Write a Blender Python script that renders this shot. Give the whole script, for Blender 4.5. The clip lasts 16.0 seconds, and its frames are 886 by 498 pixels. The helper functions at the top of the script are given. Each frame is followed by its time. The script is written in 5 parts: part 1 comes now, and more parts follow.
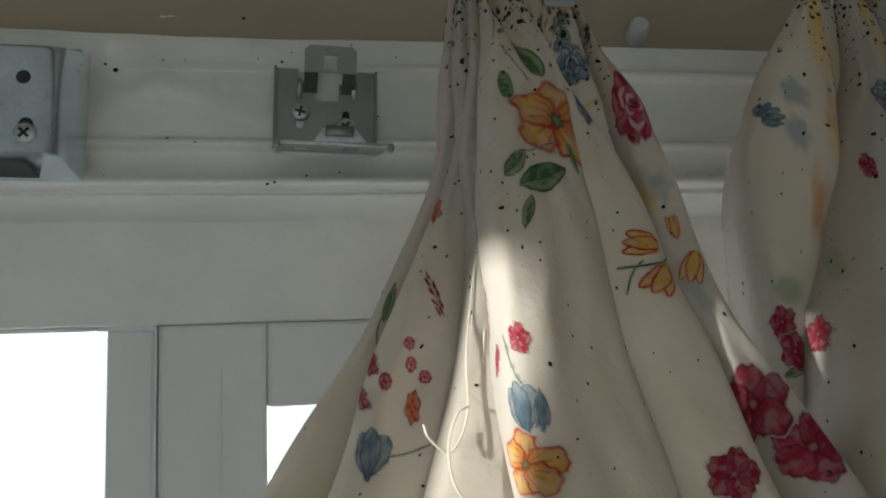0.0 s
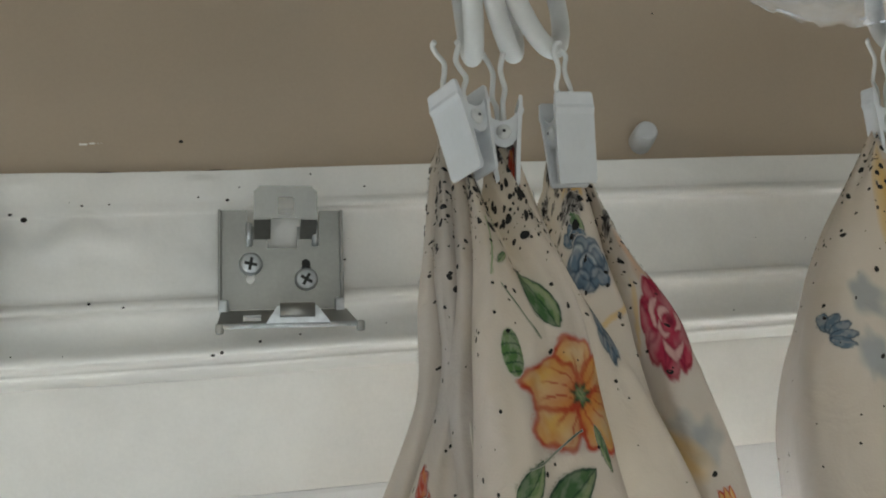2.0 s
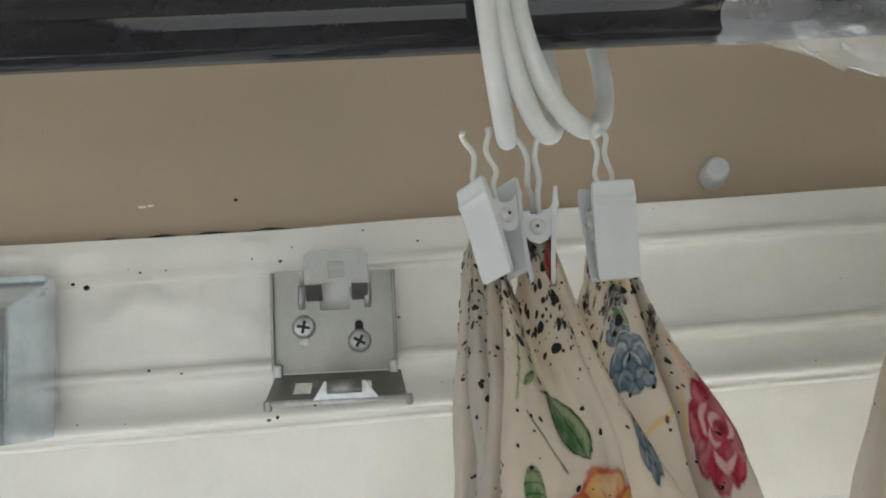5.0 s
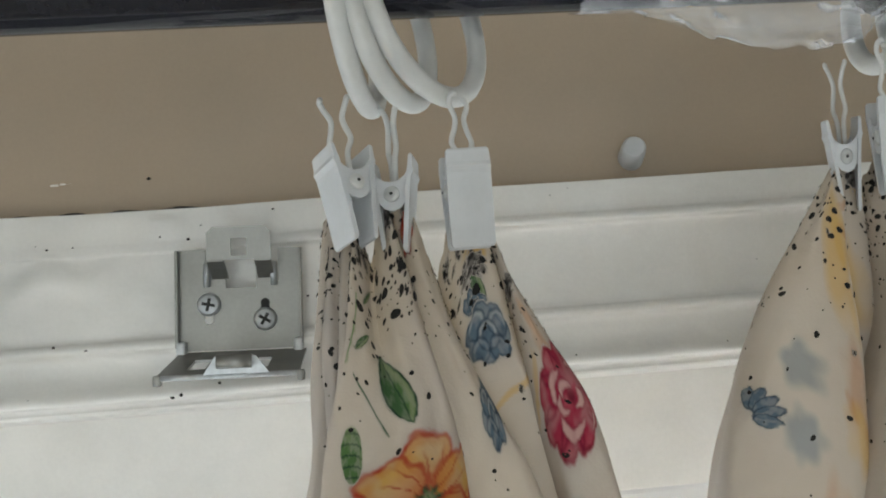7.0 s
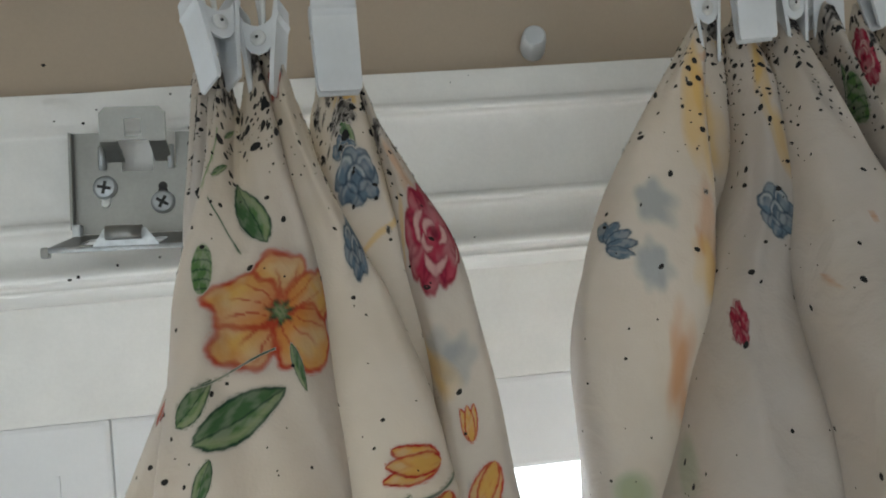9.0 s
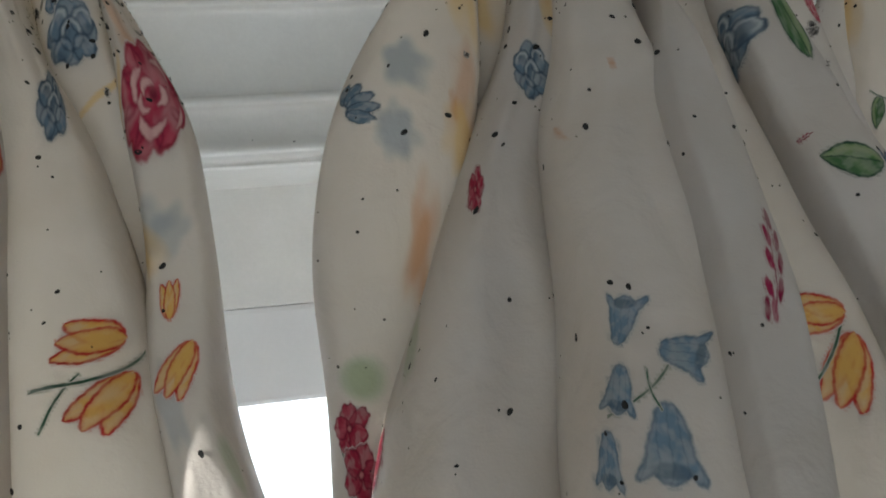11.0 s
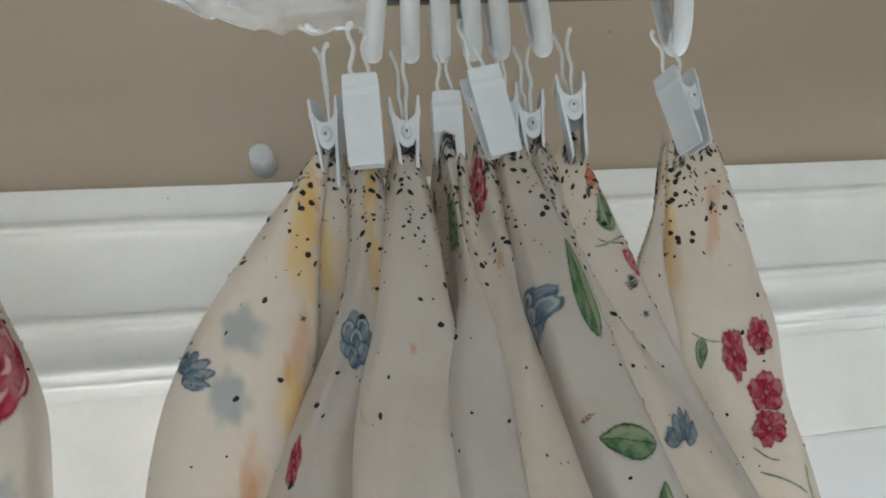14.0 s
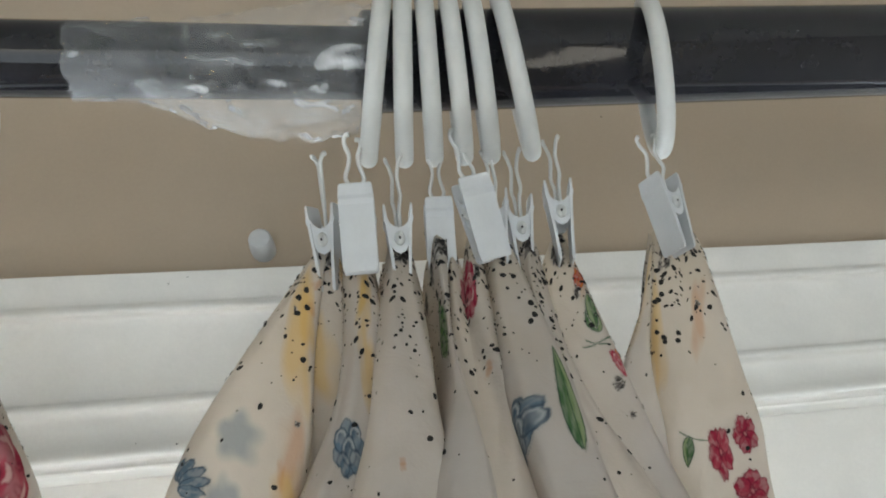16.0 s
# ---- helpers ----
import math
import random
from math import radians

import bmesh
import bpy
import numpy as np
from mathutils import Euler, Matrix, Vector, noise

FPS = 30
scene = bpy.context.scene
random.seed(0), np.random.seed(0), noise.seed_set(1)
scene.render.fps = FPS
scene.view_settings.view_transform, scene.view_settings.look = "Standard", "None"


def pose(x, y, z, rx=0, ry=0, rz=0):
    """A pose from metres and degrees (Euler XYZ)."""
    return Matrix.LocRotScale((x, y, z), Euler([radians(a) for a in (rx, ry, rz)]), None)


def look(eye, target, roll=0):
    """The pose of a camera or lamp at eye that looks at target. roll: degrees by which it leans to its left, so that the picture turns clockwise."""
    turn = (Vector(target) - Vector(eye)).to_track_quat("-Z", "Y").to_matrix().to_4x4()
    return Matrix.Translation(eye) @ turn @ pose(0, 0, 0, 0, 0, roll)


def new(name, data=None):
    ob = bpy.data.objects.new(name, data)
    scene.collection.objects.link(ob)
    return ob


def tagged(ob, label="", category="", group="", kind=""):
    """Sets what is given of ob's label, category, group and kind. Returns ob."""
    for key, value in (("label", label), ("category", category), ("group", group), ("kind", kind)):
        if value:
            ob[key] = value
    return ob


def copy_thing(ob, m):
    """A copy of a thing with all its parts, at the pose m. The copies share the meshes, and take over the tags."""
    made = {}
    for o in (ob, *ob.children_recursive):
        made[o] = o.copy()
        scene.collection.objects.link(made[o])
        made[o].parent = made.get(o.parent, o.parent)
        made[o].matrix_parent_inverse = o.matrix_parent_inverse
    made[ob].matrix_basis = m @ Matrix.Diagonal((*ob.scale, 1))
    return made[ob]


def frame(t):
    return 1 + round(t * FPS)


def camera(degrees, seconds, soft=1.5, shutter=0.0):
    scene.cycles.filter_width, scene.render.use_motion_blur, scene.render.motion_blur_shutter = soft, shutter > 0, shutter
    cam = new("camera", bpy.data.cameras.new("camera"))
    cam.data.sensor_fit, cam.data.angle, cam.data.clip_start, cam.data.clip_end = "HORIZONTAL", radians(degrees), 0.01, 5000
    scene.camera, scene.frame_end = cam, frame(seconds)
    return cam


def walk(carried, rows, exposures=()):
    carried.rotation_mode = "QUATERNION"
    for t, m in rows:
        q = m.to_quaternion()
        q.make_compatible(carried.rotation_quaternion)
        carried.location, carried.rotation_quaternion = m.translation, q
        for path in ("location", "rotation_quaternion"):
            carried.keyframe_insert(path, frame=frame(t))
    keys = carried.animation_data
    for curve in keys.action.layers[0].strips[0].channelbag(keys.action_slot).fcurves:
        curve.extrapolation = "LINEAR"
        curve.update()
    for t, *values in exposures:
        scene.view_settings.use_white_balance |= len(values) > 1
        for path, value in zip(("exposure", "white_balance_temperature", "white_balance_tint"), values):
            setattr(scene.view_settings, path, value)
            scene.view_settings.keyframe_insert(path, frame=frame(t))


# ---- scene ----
cam = camera(56.5, 16.0, soft=1.9)
PATH = [
    (0, (0.02, 0.003, 2.048), (0.277, 1.965, 2.341), -2.4),
    (0.5, (0.023, 0.017, 2.073), (0.299, 1.979, 2.351), -2.7),
    (1, (0.029, 0.036, 2.097), (0.314, 1.996, 2.377), -3.0),
    (1.5, (0.028, 0.04, 2.118), (0.324, 2.002, 2.376), -3.8),
    (2, (0.028, 0.055, 2.134), (0.347, 2.013, 2.385), -4.1),
    (2.5, (0.022, 0.054, 2.149), (0.345, 2.012, 2.393), -3.7),
    (3, (0.021, 0.054, 2.163), (0.354, 2.011, 2.406), -3.7),
    (3.2, (0.021, 0.05, 2.172), (0.323, 2.014, 2.401), -4.4),
    (5.3, (0.06, 0.062, 2.167), (0.118, 2.051, 2.368), -4.4),
    (5.5, (0.067, 0.064, 2.165), (0.116, 2.051, 2.383), -4.4),
    (6, (0.073, 0.066, 2.165), (0.121, 2.053, 2.392), -4.5),
    (6.5, (0.083, 0.065, 2.164), (0.133, 2.054, 2.37), -4.6),
    (7, (0.089, 0.06, 2.158), (0.154, 2.049, 2.353), -4.5),
    (7.5, (0.093, 0.06, 2.147), (0.175, 2.051, 2.325), -4.4),
    (8, (0.099, 0.056, 2.142), (0.206, 2.047, 2.299), -4.7),
    (8.2, (0.101, 0.052, 2.139), (0.22, 2.043, 2.291), -4.8),
    (10.3, (0.139, 0.068, 2.104), (0.329, 2.058, 2.066), -5.3),
    (10.5, (0.146, 0.069, 2.101), (0.333, 2.06, 2.064), -5.3),
    (11, (0.165, 0.074, 2.098), (0.418, 2.058, 2.089), -4.8),
    (11.5, (0.178, 0.077, 2.095), (0.486, 2.053, 2.102), -4.4),
    (12, (0.193, 0.081, 2.096), (0.54, 2.051, 2.121), -4.7),
    (12.5, (0.205, 0.08, 2.1), (0.582, 2.042, 2.185), -5.6),
    (13, (0.205, 0.072, 2.109), (0.583, 2.03, 2.262), -6.0),
    (13.5, (0.198, 0.065, 2.117), (0.562, 2.018, 2.347), -5.9),
    (14, (0.197, 0.053, 2.124), (0.568, 1.992, 2.441), -5.5),
    (14.5, (0.194, 0.045, 2.128), (0.554, 1.979, 2.488), -5.6),
    (15, (0.192, 0.047, 2.13), (0.557, 1.976, 2.513), -5.0),
    (15.5, (0.194, 0.046, 2.134), (0.57, 1.968, 2.541), -5.0),
    (16, (0.199, 0.042, 2.138), (0.576, 1.958, 2.571), -5.4),
]
EXPOSURES = [(0, -1.35, 6500, 2), (0.5, -1.05, 6500, 3), (1, -0.7, 6550, 4), (2, -0.2, 6650, 6), (3, 0.0, 6700, 7), (5.5, 0.1, 6700, 7), (8, 0.06, 6450, 7), (10.5, -0.3, 6250, 7), (12, -0.02, 6080, 6), (13, 0.3, 6100, 6), (14.5, 0.36, 6350, 7), (16, 0.40, 6400, 7)]
walk(cam, [(t, look(eye, target, roll)) for t, eye, target, roll in PATH], EXPOSURES)

# ---- light ----
world = bpy.data.worlds.new("sky")
scene.world = world
world.use_nodes = True
wn = world.node_tree
sky = wn.nodes.new("ShaderNodeTexSky")
sky.sky_type, sky.sun_disc = "NISHITA", False
sky.sun_elevation, sky.sun_rotation = radians(11.3), radians(248)
wn.links.new(sky.outputs[0], wn.nodes["Background"].inputs[0])
wn.nodes["Background"].inputs[1].default_value = 0.15
SUN = new("sun", bpy.data.lights.new("sun", "SUN"))
SUN.data.energy, SUN.data.angle, SUN.data.color = 18.0, radians(0.6), (1.0, 0.95, 0.88)
SUN.matrix_world = look((-7.5, -3.0, 1.62), (0, 0, 0))


def area_lamp(name, m, w, h, watts, colour):
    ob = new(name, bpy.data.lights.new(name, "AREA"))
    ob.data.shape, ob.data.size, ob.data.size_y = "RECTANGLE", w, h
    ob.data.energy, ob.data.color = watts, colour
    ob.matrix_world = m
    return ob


# Weak fill lamp added in the west wall's slit.
area_lamp("side_slit_fill", look((-1.08, -0.243, 1.55), (0.1, 0.2, 1.9)), 0.048, 1.5, 3, (0.86, 0.935, 1.0))
# Soft fill added behind the viewer to light all the fronts evenly.
area_lamp("rear_fill_lamp", look((0.05, -2.56, 1.3), (0.1, 0.0, 1.6)), 2.1, 2.1, 22, (0.86, 0.935, 1.0))
area_lamp("daylight_front_window", look((0.12, 0.66, 1.52), (0.12, -0.6, 1.52)), 2.2, 1.5, 100, (0.86, 0.935, 1.0))


# ---- materials ----
def material(name, base, rough=0.5, metal=0.0, noise_size=40.0, vary=0.06, bump=0.0, bump_size=200.0, fine=600.0):
    m = bpy.data.materials.new(name)
    m.use_nodes = True
    nt = m.node_tree
    b = nt.nodes["Principled BSDF"]
    b.inputs["Roughness"].default_value, b.inputs["Metallic"].default_value = rough, metal
    co = nt.nodes.new("ShaderNodeTexCoord")
    n = nt.nodes.new("ShaderNodeTexNoise")
    n.inputs["Scale"].default_value, n.inputs["Detail"].default_value = noise_size, 5
    f = nt.nodes.new("ShaderNodeTexNoise")
    f.inputs["Scale"].default_value, f.inputs["Detail"].default_value = fine, 2
    nt.links.new(co.outputs["Object"], n.inputs["Vector"])
    nt.links.new(co.outputs["Object"], f.inputs["Vector"])
    add = nt.nodes.new("ShaderNodeMath")
    add.operation, add.inputs[1].default_value = "MULTIPLY_ADD", 0.35
    nt.links.new(f.outputs[0], add.inputs[0])
    nt.links.new(n.outputs[0], add.inputs[2])
    ramp = nt.nodes.new("ShaderNodeValToRGB")
    ramp.color_ramp.elements[0].position, ramp.color_ramp.elements[1].position = 0.45, 0.9
    ramp.color_ramp.elements[0].color = tuple(c * (1 - vary) for c in base) + (1,)
    ramp.color_ramp.elements[1].color = tuple(min(1, c * (1 + vary)) for c in base) + (1,)
    nt.links.new(add.outputs[0], ramp.inputs[0])
    nt.links.new(ramp.outputs[0], b.inputs["Base Color"])
    if bump:
        bn = nt.nodes.new("ShaderNodeTexNoise")
        bn.inputs["Scale"].default_value, bn.inputs["Detail"].default_value = bump_size, 4
        bp = nt.nodes.new("ShaderNodeBump")
        bp.inputs["Strength"].default_value, bp.inputs["Distance"].default_value = bump, 0.001
        nt.links.new(co.outputs["Object"], bn.inputs["Vector"])
        nt.links.new(bn.outputs[0], bp.inputs["Height"])
        nt.links.new(bp.outputs[0], b.inputs["Normal"])
    return m


TAN = material("tan_wall_paint", (0.43, 0.35, 0.265), 0.6, 0, 9, 0.05, 0.07, 220)
TRIM = material("white_gloss_paint", (0.84, 0.835, 0.81), 0.32, 0, 30, 0.05, 0.35, 70)
PVC = material("white_window_plastic", (0.8, 0.81, 0.82), 0.3, 0, 12, 0.03)
CEILING = material("white_ceiling_paint", (0.55, 0.54, 0.51), 0.8, 0, 5, 0.04)
PLAIN = material("pale_room_paint", (0.34, 0.33, 0.31), 0.8, 0, 5, 0.05)
BOARDS = material("floor_covering", (0.26, 0.23, 0.19), 0.6, 0, 8, 0.2)
ZINC = material("galvanised_steel", (0.31, 0.31, 0.295), 0.42, 0.9, 60, 0.10, 0.05, 260)
SHINY = material("shiny_blue_galvanised", (0.62, 0.70, 0.76), 0.2, 0.9, 30, 0.25, 0.10, 120)
# Bright screws; some bracket parts carry reflected light in this lighter colour.
BRIGHT = material("bright_zinc_and_lit_steel", (0.55, 0.58, 0.60), 0.42, 0.7, 300, 0.1)
# Near-black that puts the shade of holes and slots into colour; the crack shares it.
DARK = material("recess_shade", (0.03, 0.03, 0.03), 0.7, 0, 200, 0.2)
BLACK = material("black_gloss_enamel", (0.012, 0.012, 0.015), 0.07, 0, 60, 0.3, 0.04, 120)
BLACK.node_tree.nodes["Principled BSDF"].inputs["Specular IOR Level"].default_value = 0.45
RINGP = material("white_ring_plastic", (0.6, 0.61, 0.6), 0.35, 0, 90, 0.05)
CLIPP = material("white_clip_plastic", (0.56, 0.58, 0.6), 0.4, 0, 90, 0.05)
for plastic in (RINGP, CLIPP):
    plastic.node_tree.nodes["Principled BSDF"].inputs["Subsurface Weight"].default_value = 0.25
    plastic.node_tree.nodes["Principled BSDF"].inputs["Subsurface Radius"].default_value = (0.004, 0.004, 0.004)
    plastic.node_tree.nodes["Principled BSDF"].inputs["Subsurface Scale"].default_value = 0.5
THREAD = material("cotton_thread", (0.62, 0.58, 0.5), 0.9, 0, 300, 0.1)
SOOT = material("black_mould", (0.012, 0.011, 0.01), 0.9, 0, 300, 0.3)


def glass_material():
    m = bpy.data.materials.new("window_glass")
    m.use_nodes = True
    nt = m.node_tree
    nt.nodes.remove(nt.nodes["Principled BSDF"])
    out = nt.nodes["Material Output"]
    tr, gl, mix = (nt.nodes.new("ShaderNodeBsdf" + k) for k in ("Transparent", "Glossy", "Transparent"))
    mix = nt.nodes.new("ShaderNodeMixShader")
    fr = nt.nodes.new("ShaderNodeFresnel")
    gl.inputs["Roughness"].default_value = 0.02
    nt.links.new(fr.outputs[0], mix.inputs[0])
    nt.links.new(tr.outputs[0], mix.inputs[1])
    nt.links.new(gl.outputs[0], mix.inputs[2])
    nt.links.new(mix.outputs[0], out.inputs[0])
    return m


GLASS = glass_material()


def film_material():
    """Crinkled clear packing film: mostly clear, milky in the creases, shiny."""
    m = bpy.data.materials.new("clear_crinkled_film")
    m.use_nodes = True
    nt = m.node_tree
    p = nt.nodes["Principled BSDF"]
    p.inputs["Base Color"].default_value = (0.85, 0.87, 0.9, 1)
    p.inputs["Roughness"].default_value = 0.12
    out = nt.nodes["Material Output"]
    co = nt.nodes.new("ShaderNodeTexCoord")
    mp = nt.nodes.new("ShaderNodeMapping")
    mp.inputs["Rotation"].default_value = (0.3, 0.5, 0.4)
    mp.inputs["Scale"].default_value = (0.8, 1.6, 1.6)
    nt.links.new(co.outputs["Object"], mp.inputs["Vector"])
    v = nt.nodes.new("ShaderNodeTexNoise")
    v.noise_type = "RIDGED_MULTIFRACTAL"
    v.inputs["Scale"].default_value, v.inputs["Detail"].default_value, v.inputs["Distortion"].default_value = 85, 3, 0.8
    n = nt.nodes.new("ShaderNodeTexNoise")
    n.inputs["Scale"].default_value, n.inputs["Detail"].default_value = 55, 2
    nt.links.new(mp.outputs[0], n.inputs["Vector"])
    nt.links.new(mp.outputs[0], v.inputs["Vector"])
    ramp = nt.nodes.new("ShaderNodeValToRGB")
    ramp.color_ramp.elements[0].color, ramp.color_ramp.elements[1].color = (0.16, 0.16, 0.16, 1), (1, 1, 1, 1)
    ramp.color_ramp.elements[0].position, ramp.color_ramp.elements[1].position = 0.15, 0.7
    nt.links.new(v.outputs[0], ramp.inputs[0])
    ramp2 = nt.nodes.new("ShaderNodeValToRGB")
    ramp2.color_ramp.elements[0].color, ramp2.color_ramp.elements[1].color = (0.45, 0.45, 0.45, 1), (1, 1, 1, 1)
    ramp2.color_ramp.elements[0].position, ramp2.color_ramp.elements[1].position = 0.38, 0.62
    nt.links.new(n.outputs[0], ramp2.inputs[0])
    mul = nt.nodes.new("ShaderNodeMath")
    mul.operation = "MULTIPLY"
    nt.links.new(ramp.outputs[0], mul.inputs[0])
    nt.links.new(ramp2.outputs[0], mul.inputs[1])
    bp = nt.nodes.new("ShaderNodeBump")
    bp.inputs["Distance"].default_value = 0.0015
    nt.links.new(v.outputs[0], bp.inputs["Height"])
    nt.links.new(bp.outputs[0], p.inputs["Normal"])
    tr, mix = nt.nodes.new("ShaderNodeBsdfTransparent"), nt.nodes.new("ShaderNodeMixShader")
    nt.links.new(mul.outputs[0], mix.inputs[0])
    nt.links.new(tr.outputs[0], mix.inputs[1])
    nt.links.new(p.outputs[0], mix.inputs[2])
    nt.links.new(mix.outputs[0], out.inputs[0])
    return m


FILM = film_material()


def cloth_material():
    m = bpy.data.materials.new("printed_cotton")
    m.use_nodes = True
    nt = m.node_tree
    p = nt.nodes["Principled BSDF"]
    p.inputs["Roughness"].default_value = 0.85
    p.inputs["Specular IOR Level"].default_value = 0.15
    out = nt.nodes["Material Output"]
    at = nt.nodes.new("ShaderNodeAttribute")
    at.attribute_name = "print"
    co = nt.nodes.new("ShaderNodeTexCoord")
    n = nt.nodes.new("ShaderNodeTexNoise")
    n.inputs["Scale"].default_value, n.inputs["Detail"].default_value = 45, 6
    nt.links.new(co.outputs["Object"], n.inputs["Vector"])
    ramp = nt.nodes.new("ShaderNodeValToRGB")
    ramp.color_ramp.elements[0].position, ramp.color_ramp.elements[1].position = 0.3, 0.75
    ramp.color_ramp.elements[0].color, ramp.color_ramp.elements[1].color = (0.9, 0.88, 0.84, 1), (1, 1, 1, 1)
    nt.links.new(n.outputs[0], ramp.inputs[0])
    mul = nt.nodes.new("ShaderNodeMix")
    mul.data_type, mul.blend_type = "RGBA", "MULTIPLY"
    mul.inputs[0].default_value = 1
    nt.links.new(at.outputs["Color"], mul.inputs[6])
    nt.links.new(ramp.outputs[0], mul.inputs[7])
    w = nt.nodes.new("ShaderNodeTexNoise")
    w.inputs["Scale"].default_value, w.inputs["Detail"].default_value = 1400, 3
    nt.links.new(co.outputs["Object"], w.inputs["Vector"])
    bp = nt.nodes.new("ShaderNodeBump")
    bp.inputs["Strength"].default_value, bp.inputs["Distance"].default_value = 0.25, 0.0004
    nt.links.new(w.outputs[0], bp.inputs["Height"])
    wr = nt.nodes.new("ShaderNodeTexNoise")
    wr.inputs["Scale"].default_value, wr.inputs["Detail"].default_value, wr.inputs["Distortion"].default_value = 70, 3, 0.6
    nt.links.new(co.outputs["Object"], wr.inputs["Vector"])
    b2 = nt.nodes.new("ShaderNodeBump")
    b2.inputs["Strength"].default_value, b2.inputs["Distance"].default_value = 0.6, 0.0024
    nt.links.new(wr.outputs[0], b2.inputs["Height"])
    nt.links.new(bp.outputs[0], b2.inputs["Normal"])
    nt.links.new(b2.outputs[0], p.inputs["Normal"])
    nt.links.new(mul.outputs[2], p.inputs["Base Color"])
    tl, mix = nt.nodes.new("ShaderNodeBsdfTranslucent"), nt.nodes.new("ShaderNodeMixShader")
    warm = nt.nodes.new("ShaderNodeMix")
    warm.data_type, warm.blend_type = "RGBA", "MULTIPLY"
    warm.inputs[0].default_value = 1
    warm.inputs[7].default_value = (1.0, 0.85, 0.58, 1)
    nt.links.new(mul.outputs[2], warm.inputs[6])
    nt.links.new(warm.outputs[2], tl.inputs["Color"])
    mix.inputs[0].default_value = 0.17
    nt.links.new(p.outputs[0], mix.inputs[1])
    nt.links.new(tl.outputs[0], mix.inputs[2])
    nt.links.new(mix.outputs[0], out.inputs[0])
    return m


CLOTH = cloth_material()


# ---- mesh helpers ----
def thing(name, label, category, group="", kind=""):
    return tagged(new(name), label, category, group, kind)


def part(name, bm, mat, parent=None, label="", smooth=False):
    me = bpy.data.meshes.new(name)
    bm.normal_update()
    bm.to_mesh(me)
    bm.free()
    me.materials.append(mat)
    if smooth:
        me.shade_smooth()
    ob = new(name, me)
    if parent is not None:
        ob.parent = parent
    return tagged(ob, label)


def box(bm, x0, x1, y0, y1, z0, z1, bevel=0.0):
    made = bmesh.ops.create_cube(bm, size=1, matrix=Matrix.Translation(((x0 + x1) / 2, (y0 + y1) / 2, (z0 + z1) / 2)) @ Matrix.Diagonal((x1 - x0, y1 - y0, z1 - z0, 1)))
    if bevel:
        bmesh.ops.bevel(bm, geom=list({e for v in made["verts"] for e in v.link_edges}), offset=bevel, segments=2, affect="EDGES", profile=0.6)
    return bm


def boxes(*rows, bevel=0.0):
    bm = bmesh.new()
    for r in rows:
        box(bm, *r, bevel=bevel)
    return bm


def loft(rings, closed_ring=True, closed_path=False, caps=True):
    """A skin over rings of points."""
    bm = bmesh.new()
    vs = [[bm.verts.new(p) for p in ring] for ring in rings]
    n = len(vs[0])
    m = len(vs)
    for i in range(m if closed_path else m - 1):
        for j in range(n if closed_ring else n - 1):
            bm.faces.new((vs[i][j], vs[i][(j + 1) % n], vs[(i + 1) % m][(j + 1) % n], vs[(i + 1) % m][j]))
    if caps and closed_ring and not closed_path:
        bm.faces.new(vs[0][::-1])
        bm.faces.new(vs[-1])
    bmesh.ops.recalc_face_normals(bm, faces=bm.faces)
    return bm


def tube(points, r, sides=12, closed=False):
    """A round bar along points; r is one radius or one for each point."""
    pts = [Vector(p) for p in points]
    n = len(pts)
    rs = r if isinstance(r, (list, tuple)) else [r] * n
    rings, up = [], None
    for i, p in enumerate(pts):
        a = pts[(i - 1) % n] if closed or i else pts[0]
        b = pts[(i + 1) % n] if closed or i < n - 1 else pts[-1]
        d = (b - a).normalized()
        if up is None:
            up = d.orthogonal().normalized()
        up = (up - d * up.dot(d)).normalized()
        side = d.cross(up)
        rings.append([p + (up * math.cos(k * math.tau / sides) + side * math.sin(k * math.tau / sides)) * rs[i] for k in range(sides)])
    return loft(rings, True, closed)


def smooth_line(points, steps=8):
    """Points along a smooth line through a few points."""
    p = [Vector(q) for q in points]
    p = [2 * p[0] - p[1]] + p + [2 * p[-1] - p[-2]]
    out = []
    for i in range(1, len(p) - 2):
        for k in range(steps):
            t = k / steps
            out.append(0.5 * (2 * p[i] + (p[i + 1] - p[i - 1]) * t + (2 * p[i - 1] - 5 * p[i] + 4 * p[i + 1] - p[i + 2]) * t * t + (3 * p[i] - p[i - 1] - 3 * p[i + 1] + p[i + 2]) * t ** 3))
    return out + [p[-2]]


def sheet(xs, zs, hole, thick, bevel=0.0):
    """A flat metal sheet in x and z cut into cells, those that hole(x, z) names left out, of a thickness in y."""
    bm = bmesh.new()
    grid = {}

    def vert(i, j):
        if (i, j) not in grid:
            grid[i, j] = bm.verts.new((xs[i], 0, zs[j]))
        return grid[i, j]
    for i in range(len(xs) - 1):
        for j in range(len(zs) - 1):
            if not hole((xs[i] + xs[i + 1]) / 2, (zs[j] + zs[j + 1]) / 2):
                bm.faces.new((vert(i, j), vert(i + 1, j), vert(i + 1, j + 1), vert(i, j + 1)))
    made = bmesh.ops.extrude_face_region(bm, geom=list(bm.faces))
    for v in made["geom"]:
        if isinstance(v, bmesh.types.BMVert):
            v.co.y += thick
    bmesh.ops.recalc_face_normals(bm, faces=bm.faces)
    return bm


